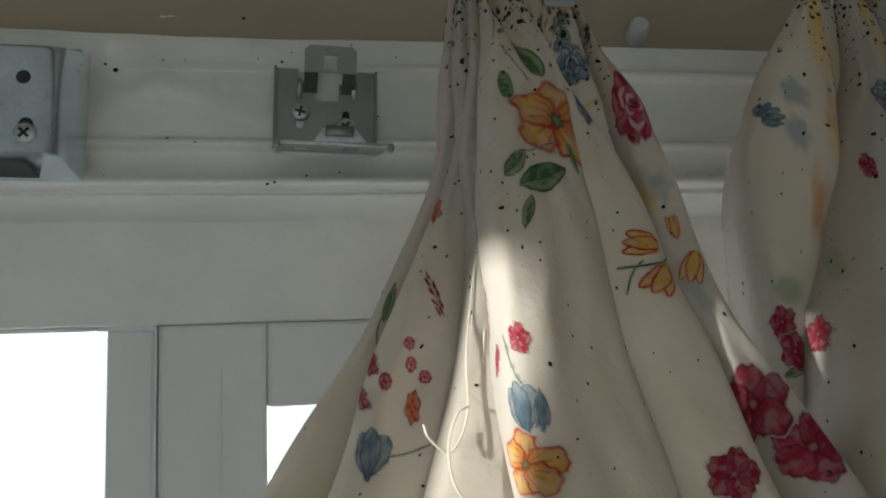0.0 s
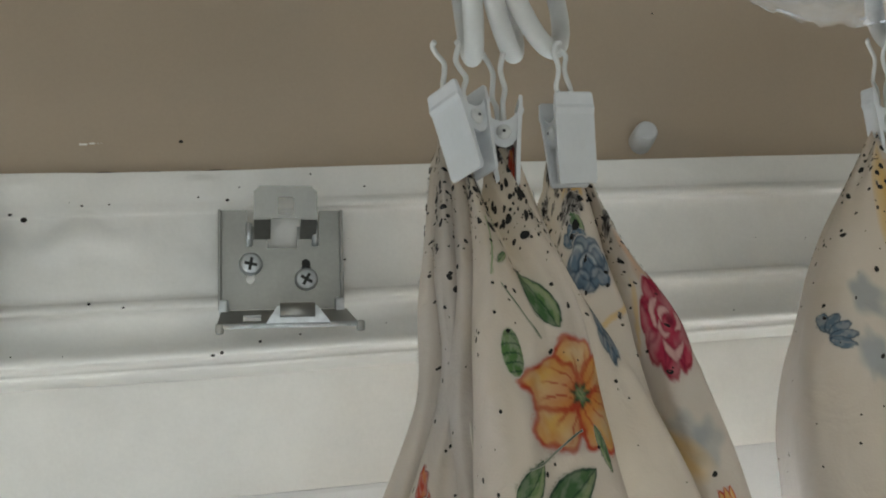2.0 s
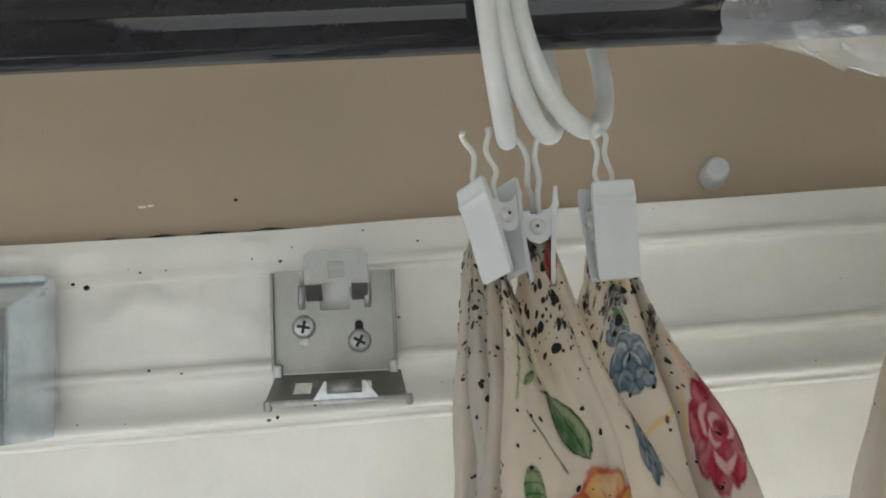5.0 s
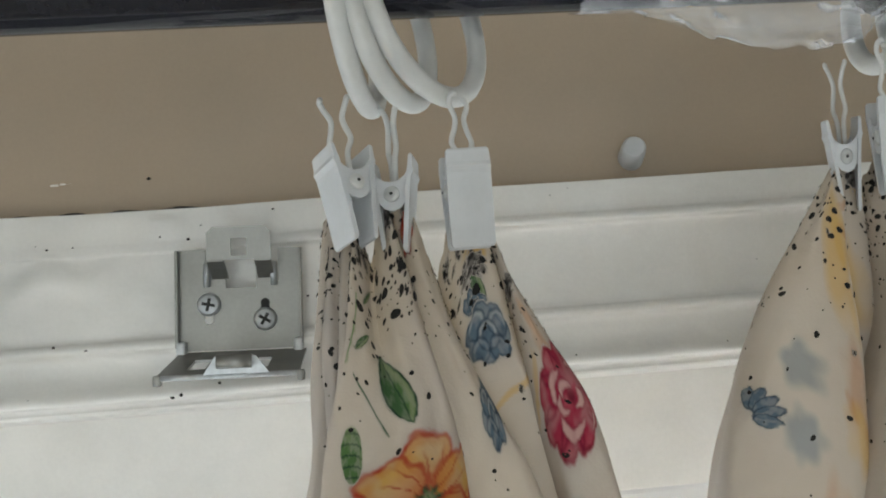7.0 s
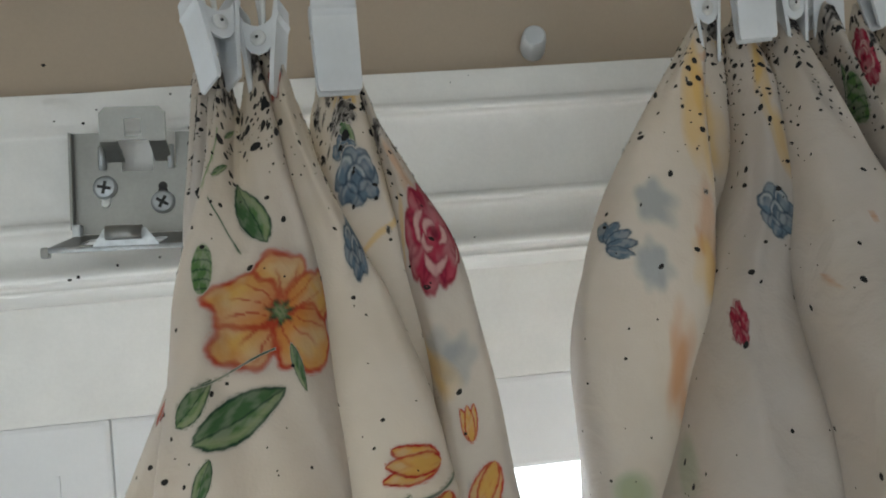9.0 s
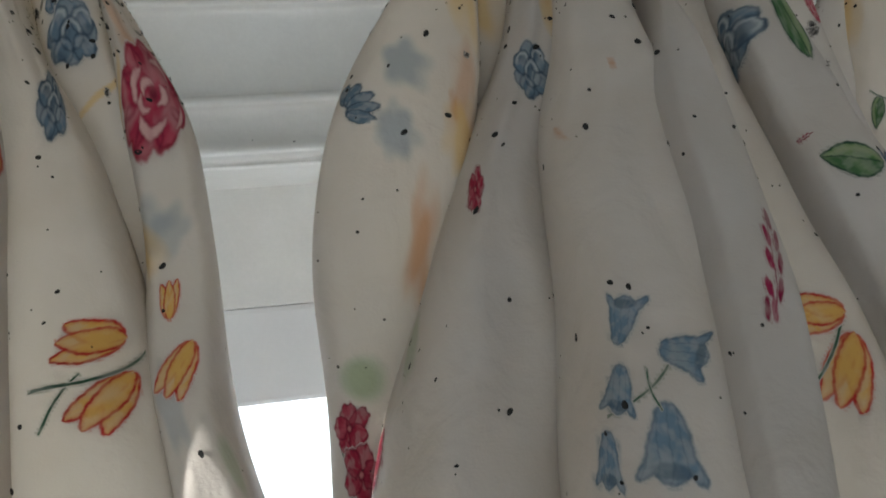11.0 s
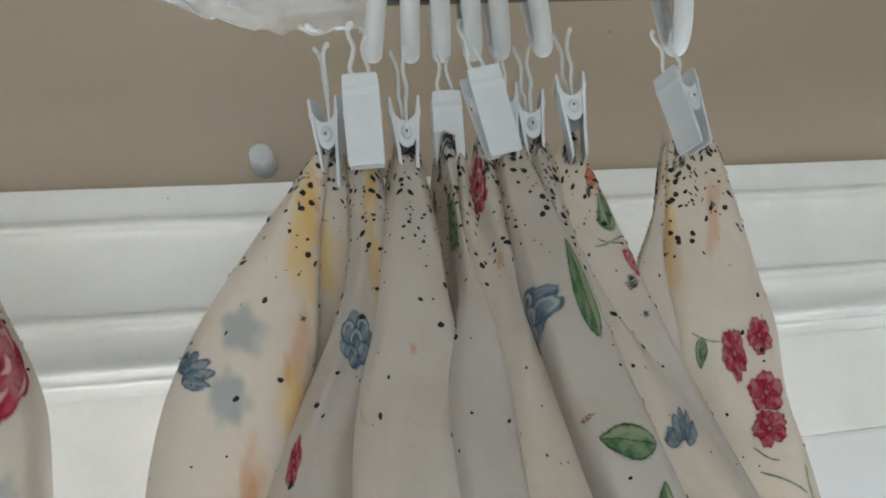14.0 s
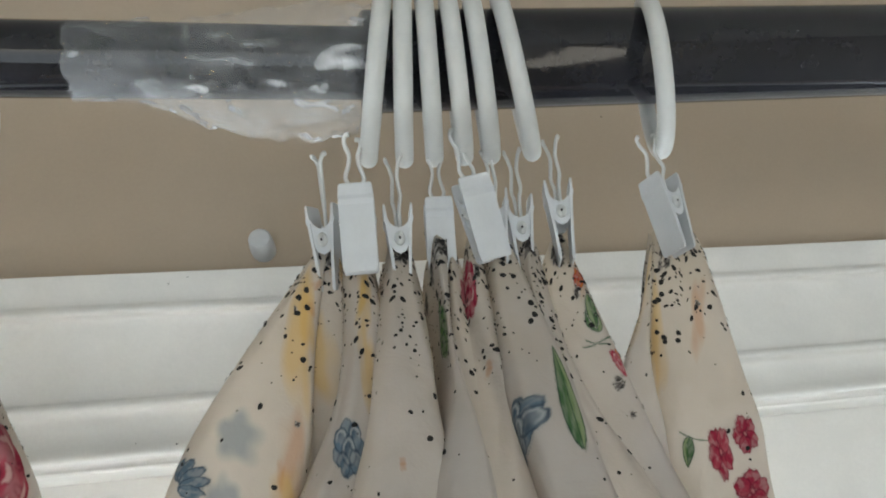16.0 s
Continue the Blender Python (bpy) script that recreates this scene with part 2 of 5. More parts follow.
# ---- outside ----
HAZE = bpy.data.materials.new("bright_hazy_sky")
HAZE.use_nodes = True
hn = HAZE.node_tree
hn.nodes.remove(hn.nodes["Principled BSDF"])
glow = hn.nodes.new("ShaderNodeEmission")
glow.inputs[0].default_value, glow.inputs[1].default_value = (0.93, 0.98, 1.0, 1), 3.2
hn.links.new(glow.outputs[0], hn.nodes["Material Output"].inputs[0])
tagged(part("backdrop", boxes((-9, 9, 6, 6.05, -4, 9)), HAZE), "bright white hazy sky outside the window", "sky", kind="structure")

# ---- the room ----
X0, X1, YB, YW, ZC = -1.1, 1.3, -2.6, 0.422, 2.5
# the window wall stands a little askew to the rod
ASKEW = Matrix.Translation((0.07, 0.41, 0)) @ Matrix.Rotation(radians(2.5), 4, "Z") @ Matrix.Translation((-0.07, -0.41, 0))


def on_wall(ob):
    ob.matrix_world = ASKEW @ ob.matrix_world
    return ob


OX0, OX1, OZ0, OZ1 = -0.75, 1.0, 0.95, 2.129
tagged(part("floor", boxes((X0 - 0.1, X1 + 0.1, YB - 0.1, YW + 0.16, -0.1, 0)), BOARDS), "pale floor covering of a small room", "floor", kind="structure")
tagged(part("ceiling", boxes((X0 - 0.1, X1 + 0.1, YB - 0.1, YW + 0.16, ZC, ZC + 0.1)), CEILING), "plain pale painted ceiling", "ceiling", kind="structure")
front = boxes((X0, OX0, YW, YW + 0.15, 0, ZC), (OX1, X1, YW, YW + 0.15, 0, ZC), (OX0, OX1, YW, YW + 0.15, 0, OZ0), (OX0, OX1, YW, YW + 0.15, OZ1 + 0.012, ZC))
tagged(on_wall(part("wall_north", front, TAN)), "tan painted wall over the white window head", "wall", kind="structure")
# Unseen wall; the wide opening is added for the rear fill lamp.
south = boxes((X0 - 0.1, -1.03, YB - 0.1, YB, 0, ZC), (1.13, X1 + 0.1, YB - 0.1, YB, 0, ZC), (-1.03, 1.13, YB - 0.1, YB, 0, 0.2), (-1.03, 1.13, YB - 0.1, YB, 2.4, ZC))
tagged(part("wall_south", south, PLAIN), "plain pale wall with an added opening for the fill lamp, behind the viewer", "wall", kind="structure")
tagged(part("wall_east", boxes((X1, X1 + 0.1, YB, YW + 0.16, 0, ZC)), PLAIN), "plain pale side wall", "wall", kind="structure")
# Unseen wall; its added narrow slit keeps the sun to the left curtain's folds.
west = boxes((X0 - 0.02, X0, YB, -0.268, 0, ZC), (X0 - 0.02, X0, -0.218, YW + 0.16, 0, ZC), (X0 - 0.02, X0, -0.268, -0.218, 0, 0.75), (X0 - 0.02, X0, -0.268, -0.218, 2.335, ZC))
tagged(part("wall_west", west, PLAIN), "plain pale side wall with an added slit cut to shape the sun", "wall", kind="structure")


# window head: a painted moulding over a flat board; heights and fronts from the top down
PROFILE = ((2.2180, 0.4235), (2.2180, 0.4105), (2.2168, 0.4088), (2.2120, 0.4078), (2.2050, 0.4066), (2.2030, 0.4048), (2.2012, 0.4036), (2.1996, 0.4042), (2.1988, 0.4075), (2.1970, 0.4092),
           (2.1900, 0.4092), (2.1800, 0.4080), (2.1700, 0.4060), (2.1645, 0.4044), (2.1632, 0.4020), (2.1615, 0.4006), (2.1596, 0.4012), (2.1584, 0.4045), (2.1562, 0.4062), (2.1510, 0.4054),
           (2.1468, 0.4022), (2.1436, 0.3988), (2.1414, 0.3976), (2.1396, 0.3986), (2.1390, 0.4034), (2.1382, 0.4058), (2.1370, 0.4060), (2.1358, 0.4050), (2.1348, 0.4060), (2.1344, 0.4095), (2.1322, 0.4300), (2.1305, 0.4446))


def trim_front(z):
    """How far the moulding's face stands out at a height."""
    return float(np.interp(-z, [-a for a, b in PROFILE[2:24]], [b for a, b in PROFILE[2:24]]))


def moulding():
    line = smooth_line([(0, y, z) for z, y in PROFILE], 3)
    rows, x = [], OX0 - 0.05
    while x < OX1 + 0.05:
        old = min(1.0, max(0.0, (0.055 - x) / 0.03))
        lump = 0.45 + 1.2 * old
        ring = []
        for k, p in enumerate(line):
            w = noise.noise(Vector((x * 28, p.z * 40, 1.7))) * 0.0009 + noise.noise(Vector((x * 75, p.z * 95, 5.1))) * 0.0005
            s = noise.noise(Vector((x * 9, 3.3, 0.2))) * 0.0012
            y = p.y
            if 2.166 < p.z < 2.214:
                # filler and old paint level the upper beads here
                y += old * 0.85 * (0.4045 + (p.z - 2.166) * 0.075 - y)
                drip = max(0.0, noise.noise(Vector((x * 60, p.z * 45, 8.8))) - 0.28) * 0.006
                w += old * drip
            ring.append((x, y - w * lump, p.z + s * lump * (1 if k < 20 else 0.4)))
        rows.append(ring)
        x += 0.0025 if -0.2 < x < 0.6 else 0.02
    return loft(rows, False, False, False)


tagged(on_wall(part("trim", moulding(), TRIM, smooth=True)), "white gloss painted window moulding with lumps and drips", "window trim", kind="structure")
tagged(on_wall(part("window_head_board", boxes((OX0, OX1, 0.4445, 0.4515, 2.0775, 2.1335), bevel=0.001), TRIM)), "flat white painted board over the window", "window trim", kind="structure")


# the plastic window behind it
win = on_wall(thing("window_1", "white plastic window with a fixed pane and a sash", "window", kind="structure"))
part("outer_frame", boxes((OX0, OX1, 0.452, 0.51, 2.075, 2.14), (OX0, -0.69, 0.452, 0.51, OZ0, 2.075), (0.94, OX1, 0.452, 0.51, OZ0, 2.075), (-0.69, 0.94, 0.452, 0.51, OZ0, OZ0 + 0.06), bevel=0.002), PVC, win)
part("glazing_bead", boxes((-0.69, -0.100, 0.4485, 0.4525, 2.0752, 2.0774), bevel=0.0008), PVC, win)
part("mullion", boxes((-0.097, -0.0718, 0.456, 0.51, OZ0 + 0.06, 2.0772), bevel=0.003), PVC, win)
sash = part("sash_frame", boxes((-0.0702, -0.0155, 0.449, 0.505, OZ0 + 0.062, 2.0772), (-0.0155, 0.88, 0.449, 0.505, 2.033, 2.0772), (0.88, 0.938, 0.449, 0.505, OZ0 + 0.062, 2.0772), (-0.0155, 0.88, 0.449, 0.505, OZ0 + 0.062, OZ0 + 0.12), bevel=0.0025), PVC, win)
# Thin added strip imitates the bright line of light along the sash edge.
part("sash_edge_glint", boxes((-0.0716, -0.0704, 0.4475, 0.4535, OZ0 + 0.062, 2.0772), bevel=0.0004), PVC, sash)
part("gasket", boxes((-0.0415, -0.0395, 0.4470, 0.4495, OZ0 + 0.1, 2.034), (-0.0400, -0.0385, 0.4478, 0.4495, OZ0 + 0.1, 2.054)), PVC, sash)
for a, b, c in ((-0.69, -0.097, 2.075), (-0.0155, 0.88, 2.033)):
    g = part("pane", boxes((a, b, 0.478, 0.482, OZ0 + 0.06, c)), GLASS, win)
    g.visible_shadow = False


# ---- brackets of a removed blind ----
def disc(bm, x, y, z, r, t, sides=20):
    bmesh.ops.create_cone(bm, cap_ends=True, segments=sides, radius1=r, radius2=r * 0.8, depth=t, matrix=Matrix.Translation((x, y, z)) @ Matrix.Rotation(radians(90), 4, "X"))
    return bm


def screw(parent, x, y, z, turn):
    bm = disc(bmesh.new(), 0, 0, 0, 0.0049, 0.0022)
    bmesh.ops.bevel(bm, geom=[e for e in bm.edges if e.calc_length() < 0.0017], offset=0.0003, segments=1, affect="EDGES")
    ob = part("screw", bm, BRIGHT, parent, "shiny cross-head screw", True)
    ob.data.set_sharp_from_angle(angle=radians(40))
    ob.matrix_local = pose(x, y, z, 0, turn, 0)
    cross = boxes((-0.0026, 0.0026, -0.0015, -0.0009, -0.0006, 0.0006), (-0.0006, 0.0006, -0.0015, -0.0009, -0.0026, 0.0026))
    part("cross_slot", cross, DARK, ob, "dark cross painted as the slot's shade")


def round_corners(bm, size, top=True, low=False):
    """Draws the outer corners of a thin upright sheet in, for a rounded outline."""
    x0, x1 = min(v.co.x for v in bm.verts), max(v.co.x for v in bm.verts)
    z0, z1 = min(v.co.z for v in bm.verts), max(v.co.z for v in bm.verts)
    for v in bm.verts:
        sx = 1 if abs(v.co.x - x0) < 1e-5 else -1 if abs(v.co.x - x1) < 1e-5 else 0
        sz = -1 if top and abs(v.co.z - z1) < 1e-5 else 1 if low and abs(v.co.z - z0) < 1e-5 else 0
        if sx and sz:
            v.co.x, v.co.z = v.co.x + sx * size, v.co.z + sz * size
    return bm


def blind_bracket():
    top = thing("blind_bracket", "grey galvanised steel blind bracket screwed to the moulding", "bracket")
    top.matrix_world = pose(0.0158, 0.3990, 2.1770, 0, 2.0, 1.5)
    xs = [-0.025, -0.0135, -0.0125, -0.0055, 0.0065, 0.0135, 0.0155, 0.025]
    zs = [-0.0205, 0.0045, 0.0065, 0.0135, 0.0203]

    def notch(x, z):
        return (-0.0055 < x < 0.0065 and 0.0045 < z < 0.0135) or (-0.0135 < x < 0.0155 and z > 0.0135) or (z > 0.0065 and (-0.0135 < x < -0.0125 or 0.0135 < x < 0.0155))
    part("back_plate", sheet(xs, zs, notch, 0.0012), ZINC, top)
    for x in (-0.0250, 0.0238):
        part("side_rib", boxes((x, x + 0.0012, -0.0042, 0.0, -0.019, 0.0200), bevel=0.0004), ZINC, top)
    flap = part("hinged_flap", round_corners(sheet([-0.0108, -0.0085, -0.0015, 0.0048, 0.0120, 0.0140], [0.0, 0.0015, 0.0085, 0.0108, 0.0130], lambda x, z: -0.0015 < x < 0.0048 and 0.0015 < z < 0.0085, 0.001), 0.0012), ZINC, top)
    flap.matrix_local = pose(0, -0.0125, 0.0148, 4, 0, 0)
    for x in (-0.0108, 0.0075):
        part("flap_arm", loft([[(x + a, y, z + b) for a, b in ((0, 0), (0.0065, 0), (0.0065, 0.001), (0, 0.001))] for y, z in ((-0.0128, 0.0142), (-0.0070, 0.0118), (-0.0005, 0.0082))]), ZINC, top)
    for x in (-0.0128, 0.0138):
        part("hinge_lug", tube([(x, -0.0012, 0.0145), (x, -0.0022, 0.0100), (x, -0.0012, 0.0052)], 0.0013, 10), BRIGHT, top, smooth=True)
    lip = part("lower_lip", sheet([-0.0238, -0.0150, -0.0085, 0.0068, 0.0140, 0.0262], [-0.0425, -0.0310, -0.0150, 0.0],
               lambda x, z: (-0.0150 < x < -0.0085 or 0.0068 < x < 0.0140) and -0.0310 < z < -0.0150, 0.001), ZINC, top)
    lip.matrix_local = pose(0, -0.0008, -0.0208, -79, 0, 0)
    part("front_roll", tube([(-0.0225, -0.0425, -0.0290), (0.0268, -0.0425, -0.0290)], 0.0010, 10), BRIGHT, lip.parent, smooth=True)
    part("front_tab", loft([[(a, y, z), (b, y, z), (b, y + 0.0009, z), (a, y + 0.0009, z)] for a, b, y, z in ((-0.0075, 0.0165, -0.0432, -0.0292), (-0.0050, 0.0138, -0.0434, -0.0255), (-0.0030, 0.0112, -0.0432, -0.0222))]), BRIGHT, top)
    curl = [(-0.0426, -0.0225), (-0.0440, -0.0212), (-0.0458, -0.0218), (-0.0466, -0.0240), (-0.0462, -0.0258)]
    part("tongue", loft([[(-0.0020, y, z), (0.0102, y, z), (0.0102, y + 0.0008, z - 0.0006), (-0.0020, y + 0.0008, z - 0.0006)] for y, z in curl]), ZINC, top, "curled spring tongue", True)
    for x in (-0.0228, 0.0268):
        part("ear", boxes((x - 0.0014, x + 0.0014, -0.0438, -0.0395, -0.0318, -0.0278), bevel=0.0010), ZINC, top)
    for x in (-0.0228, 0.0232):
        part("corner_knuckle", boxes((x - 0.0018, x + 0.0018, -0.0046, 0, -0.0228, -0.0165), bevel=0.0010), BRIGHT, top)
    for x, z, turn, slot in ((-0.0122, -0.0020, 12, -0.0062), (0.0100, -0.0085, 30, 0.0048)):
        # Flat discs stand in for open slots: dark as shade, white as paint behind.
        bm = disc(disc(bmesh.new(), x, -0.0003, z + slot + 0.0018, 0.0019, 0.0008, 14), x, -0.0003, z + slot, 0.0019, 0.0008, 14)
        part("slot", bm, DARK if slot > 0 else TRIM, top, "flat disc coloured as an open screw slot")
        screw(top, x, -0.0015, z, turn)
    return on_wall(top)


def box_bracket():
    top = thing("box_bracket", "shiny galvanised box bracket for a blind", "bracket")
    top.matrix_world = pose(-0.1230, 0.4005, 2.1705, 0, 1.5, 0)
    w, h, d, r = 0.0285, 0.0295, 0.047, 0.008
    line = [(-w, 0.0)] + [(-w + r - r * math.cos(k * 0.2618), -d + r - r * math.sin(k * 0.2618)) for k in range(7)]
    line += [(w - r + r * math.sin(k * 0.2618), -d + r - r * math.cos(k * 0.2618)) for k in range(7)] + [(w, 0.0)]
    shell = [[(x * s, y * s, z - rise * y / d) for x, y in line] for z, s, rise in ((-h + 0.0002, 0.985, 0.0025), (-h, 1.0, 0.0025), (-h + 0.002, 1.0, 0.0025), (0.031, 1.0, -0.0145), (0.033, 0.99, -0.0145))]
    ob = part("shell", loft(shell), SHINY, top, smooth=True)
    ob.data.set_sharp_from_angle(angle=radians(35))
    part("back_flange", boxes((-w, w - 0.003, -0.004, 0.0, 0.030, 0.0345), bevel=0.0006), SHINY, top)
    # Dark plate gives the slot's shade; the shell itself is closed.
    slot = loft([[(x * 0.55 - 0.002, y * 0.42 - 0.016, z - 0.0025 * y / d) for x, y in line] for z in (-h - 0.0012, -h + 0.001)])
    part("bottom_slot", slot, DARK, top, "dark plate painted as the underside slot's shade")
    # Holes are flat dark discs, their shade put into the colour.
    hole = disc(bmesh.new(), 0.0145, -d - 0.0002, 0.0045, 0.0030, 0.0006)
    part("screw_hole", hole, DARK, top)
    keyhole = disc(disc(bmesh.new(), 0.0165, -d - 0.0002, -0.0155, 0.0030, 0.0006), 0.0165, -d - 0.0002, -0.0195, 0.0034, 0.0006)
    part("keyhole", keyhole, DARK, top, "dark discs painted as the keyhole's shade")
    screw(top, 0.0165, -d - 0.0008, -0.0195, 45)
    return on_wall(top)


blind_bracket()
box_bracket()


def plug():
    """A small white plastic bush on the wall, closed at the front."""
    top = thing("wall_plug", "small round white plastic plug stuck on the tan wall", "plug")
    top.matrix_world = ASKEW @ pose(0.190, YW + 0.0003, 2.2290, -10, 0, -8)
    rings = []
    for y, r in ((0.001, 0.0058), (-0.009, 0.0056), (-0.0130, 0.0052), (-0.0140, 0.0044), (-0.0141, 0.0030), (-0.0141, 0.0008)):
        rings.append([(r * math.cos(a * math.tau / 20), y, r * math.sin(a * math.tau / 20)) for a in range(20)])
    ob = part("bush", loft(rings), CLIPP, top, smooth=True)
    ob.data.set_sharp_from_angle(angle=radians(40))


plug()

# ---- curtain rod ----
RY, RZ = 0.2835, 2.2545
rod = thing("curtain_rod", "glossy black telescopic metal curtain rod", "curtain rod")


def bar(x0, x1, z0, z1, r, sides=40):
    k = (z1 - z0) / (x1 - x0) * 0.001
    return tube([(x0, RY, z0), (x0 + 0.001, RY, z0 + k), (x1 - 0.001, RY, z1 - k), (x1, RY, z1)], [r - 0.0008, r, r, r - 0.0008], sides)


# the two tubes sag a little where they meet
for nm, ob in (("inner_tube", bar(X0, 0.235, RZ + 0.031, RZ - 0.0005, 0.0115)), ("outer_tube", bar(0.226, X1, RZ, RZ + 0.017, 0.0162))):
    p = part(nm, ob, BLACK, rod, smooth=True)
    p.data.set_sharp_from_angle(angle=radians(35))


def wrap():
    rings, n, sides = [], 70, 40
    for i in range(n):
        s = i / (n - 1)
        x = 0.139 + 0.092 * s
        base = 0.0118 + 0.0060 * min(1.0, max(0.0, (s - 0.30) / 0.5)) ** 1.2
        ring = []
        for k in range(sides):
            a = k * math.tau / sides
            c = noise.noise(Vector((x * 170, math.cos(a) * 2.6, math.sin(a) * 2.6))) + 0.8 * abs(noise.noise(Vector((x * 330 + a, math.cos(a) * 4, math.sin(a) * 4))))
            sag = max(0.0, -math.sin(a) + 0.1 * math.cos(a)) ** 2 * 0.0075 * max(0.0, math.sin(min(1.0, max(0.0, (s - 0.2) / 0.78)) * math.pi)) ** 0.8
            c += 0.7 * abs(noise.noise(Vector((x * 620, math.cos(a) * 9, math.sin(a) * 9 + x * 90)))) - 0.1
            r = max(0.0120 if s < 0.9 else 0.0168, base + c * 0.0021 * min(1, s * 3) + sag)
            ring.append((x + 0.002 * c, RY + r * math.cos(a), RZ + r * math.sin(a) + 0.0125 * (0.2 - x) * 1.9))
        rings.append(ring)
    return loft(rings, True, False, False)


def flap():
    """The film's loose end, a crumpled strip under the joint."""
    rows = []
    for i in range(48):
        s = i / 47
        x = 0.158 + 0.062 * s
        fall = 0.0035 + 0.0085 * math.sin(s * 2.6) * (0.75 + 0.35 * noise.noise(Vector((s * 9, 0.3, 2))))
        row = []
        for k in range(9):
            v = k / 8
            c = noise.noise(Vector((s * 13, v * 3, 4.4))) * 0.0022 + abs(noise.noise(Vector((s * 26, v * 5, 1.2)))) * 0.0018
            row.append((x + 0.004 * v, RY - 0.0085 + 0.004 * v - c, RZ - 0.0095 - (0.0045 * s) - fall * v + 0.5 * c))
        rows.append(row)
    return loft(rows, False, False, False)


film = thing("plastic_wrap", "crinkled clear plastic film wrapped round the rod joint", "film")
part("sleeve", wrap(), FILM, film)
part("loose_flap", flap(), FILM, film, "crumpled loose end of the film")

# grime specks and fine cracks on the paint
def specks(name, count, seed, xr, zr, y, label, known=()):
    rnd, bm = random.Random(seed), bmesh.new()
    rows = list(known) + [(rnd.uniform(*xr), rnd.uniform(*zr), rnd.choice((0.0002, 0.0003, 0.0004))) for _ in range(count)]
    for x, z, r in rows:
        bmesh.ops.create_uvsphere(bm, u_segments=8, v_segments=5, radius=r, matrix=pose(x, y(z), z) @ Matrix.Diagonal((1 + rnd.random() * 0.6, 0.5, 1, 1)))
    return tagged(on_wall(part(name, bm, SOOT, smooth=True)), label, "dirt", kind="stuff")


specks("paint_grime", 26, 3, (-0.15, 0.06), (2.142, 2.215), lambda z: trim_front(z) - 0.0006, "tiny black grime specks on the white paint",
       ((-0.005, 2.2035, 0.0006), (-0.059, 2.1630, 0.0006), (-0.084, 2.1985, 0.0011), (-0.088, 2.2000, 0.0006), (0.0445, 2.1855, 0.0007), (-0.0090, 2.1405, 0.0007), (-0.0125, 2.1398, 0.0007), (0.0060, 2.1440, 0.0006), (0.022, 2.1460, 0.0004)))
specks("paint_grime", 9, 8, (0.06, 0.45), (2.142, 2.215), lambda z: trim_front(z) - 0.0003, "tiny black grime specks on the white paint")
specks("wall_grime", 3, 5, (-0.12, 0.4), (2.224, 2.32), lambda z: YW, "tiny black specks on the tan wall", ((-0.0245, 2.2335, 0.0007),))
crack = smooth_line([(-0.15 + 0.006 * k, 0.4180, 2.2186 + 0.0007 * math.sin(k * 1.7)) for k in range(26)], 3)
tagged(on_wall(part("paint_crack", tube(crack, [0.0003 + 0.0004 * abs(math.sin(i * 0.37)) for i in range(len(crack))], 6), DARK)), "dark crack where the moulding meets the wall", "crack", kind="structure")
scuff = boxes(*((-0.066 + 0.003 * k + 0.001 * (k % 2), -0.0628 + 0.003 * k, YW - 0.0003, YW + 0.001, 2.2326 + 0.0004 * (k % 3), 2.2334 + 0.0003 * (k % 2)) for k in range(3)))
tagged(on_wall(part("wall_scuff", scuff, TRIM)), "small white scuff on the tan wall", "scuff", kind="structure")


# ---- curtain rings and clips ----
def ring_mesh():
    pts = [(0, 0.0252 * math.sin(a * math.tau / 56), 0.0252 * math.cos(a * math.tau / 56)) for a in range(56)]
    return tube(pts, 0.0029, 14, True)


first_ring = part("curtain_ring", ring_mesh(), RINGP, smooth=True)
tagged(first_ring, "white plastic curtain ring hanging on the black rod", "curtain ring", "rings on the rod")


def ring_pose(x, lean, yaw, r):
    return Matrix.Translation((x, RY, RZ + r + (0.0024 if x < 0.2 else 0))) @ pose(0, 0, 0, 0, lean, yaw) @ Matrix.Translation((0, 0, -0.0223))


spots = ((0.0760, -3, -9, 0.0115), (0.0845, -6, -23, 0.0115), (0.0940, -8, -36, 0.0115),
         (0.2335, 9, -4, 0.0162), (0.2405, 4, -8, 0.0162), (0.2475, 1, -10, 0.0162), (0.2555, -1, -12, 0.0162), (0.2635, -2, -14, 0.0162), (0.2735, -6, -18, 0.0162), (0.3240, 0, -19, 0.0162))
first_ring.matrix_world = ring_pose(*spots[0])
for s in spots[1:]:
    copy_thing(first_ring, ring_pose(*s))


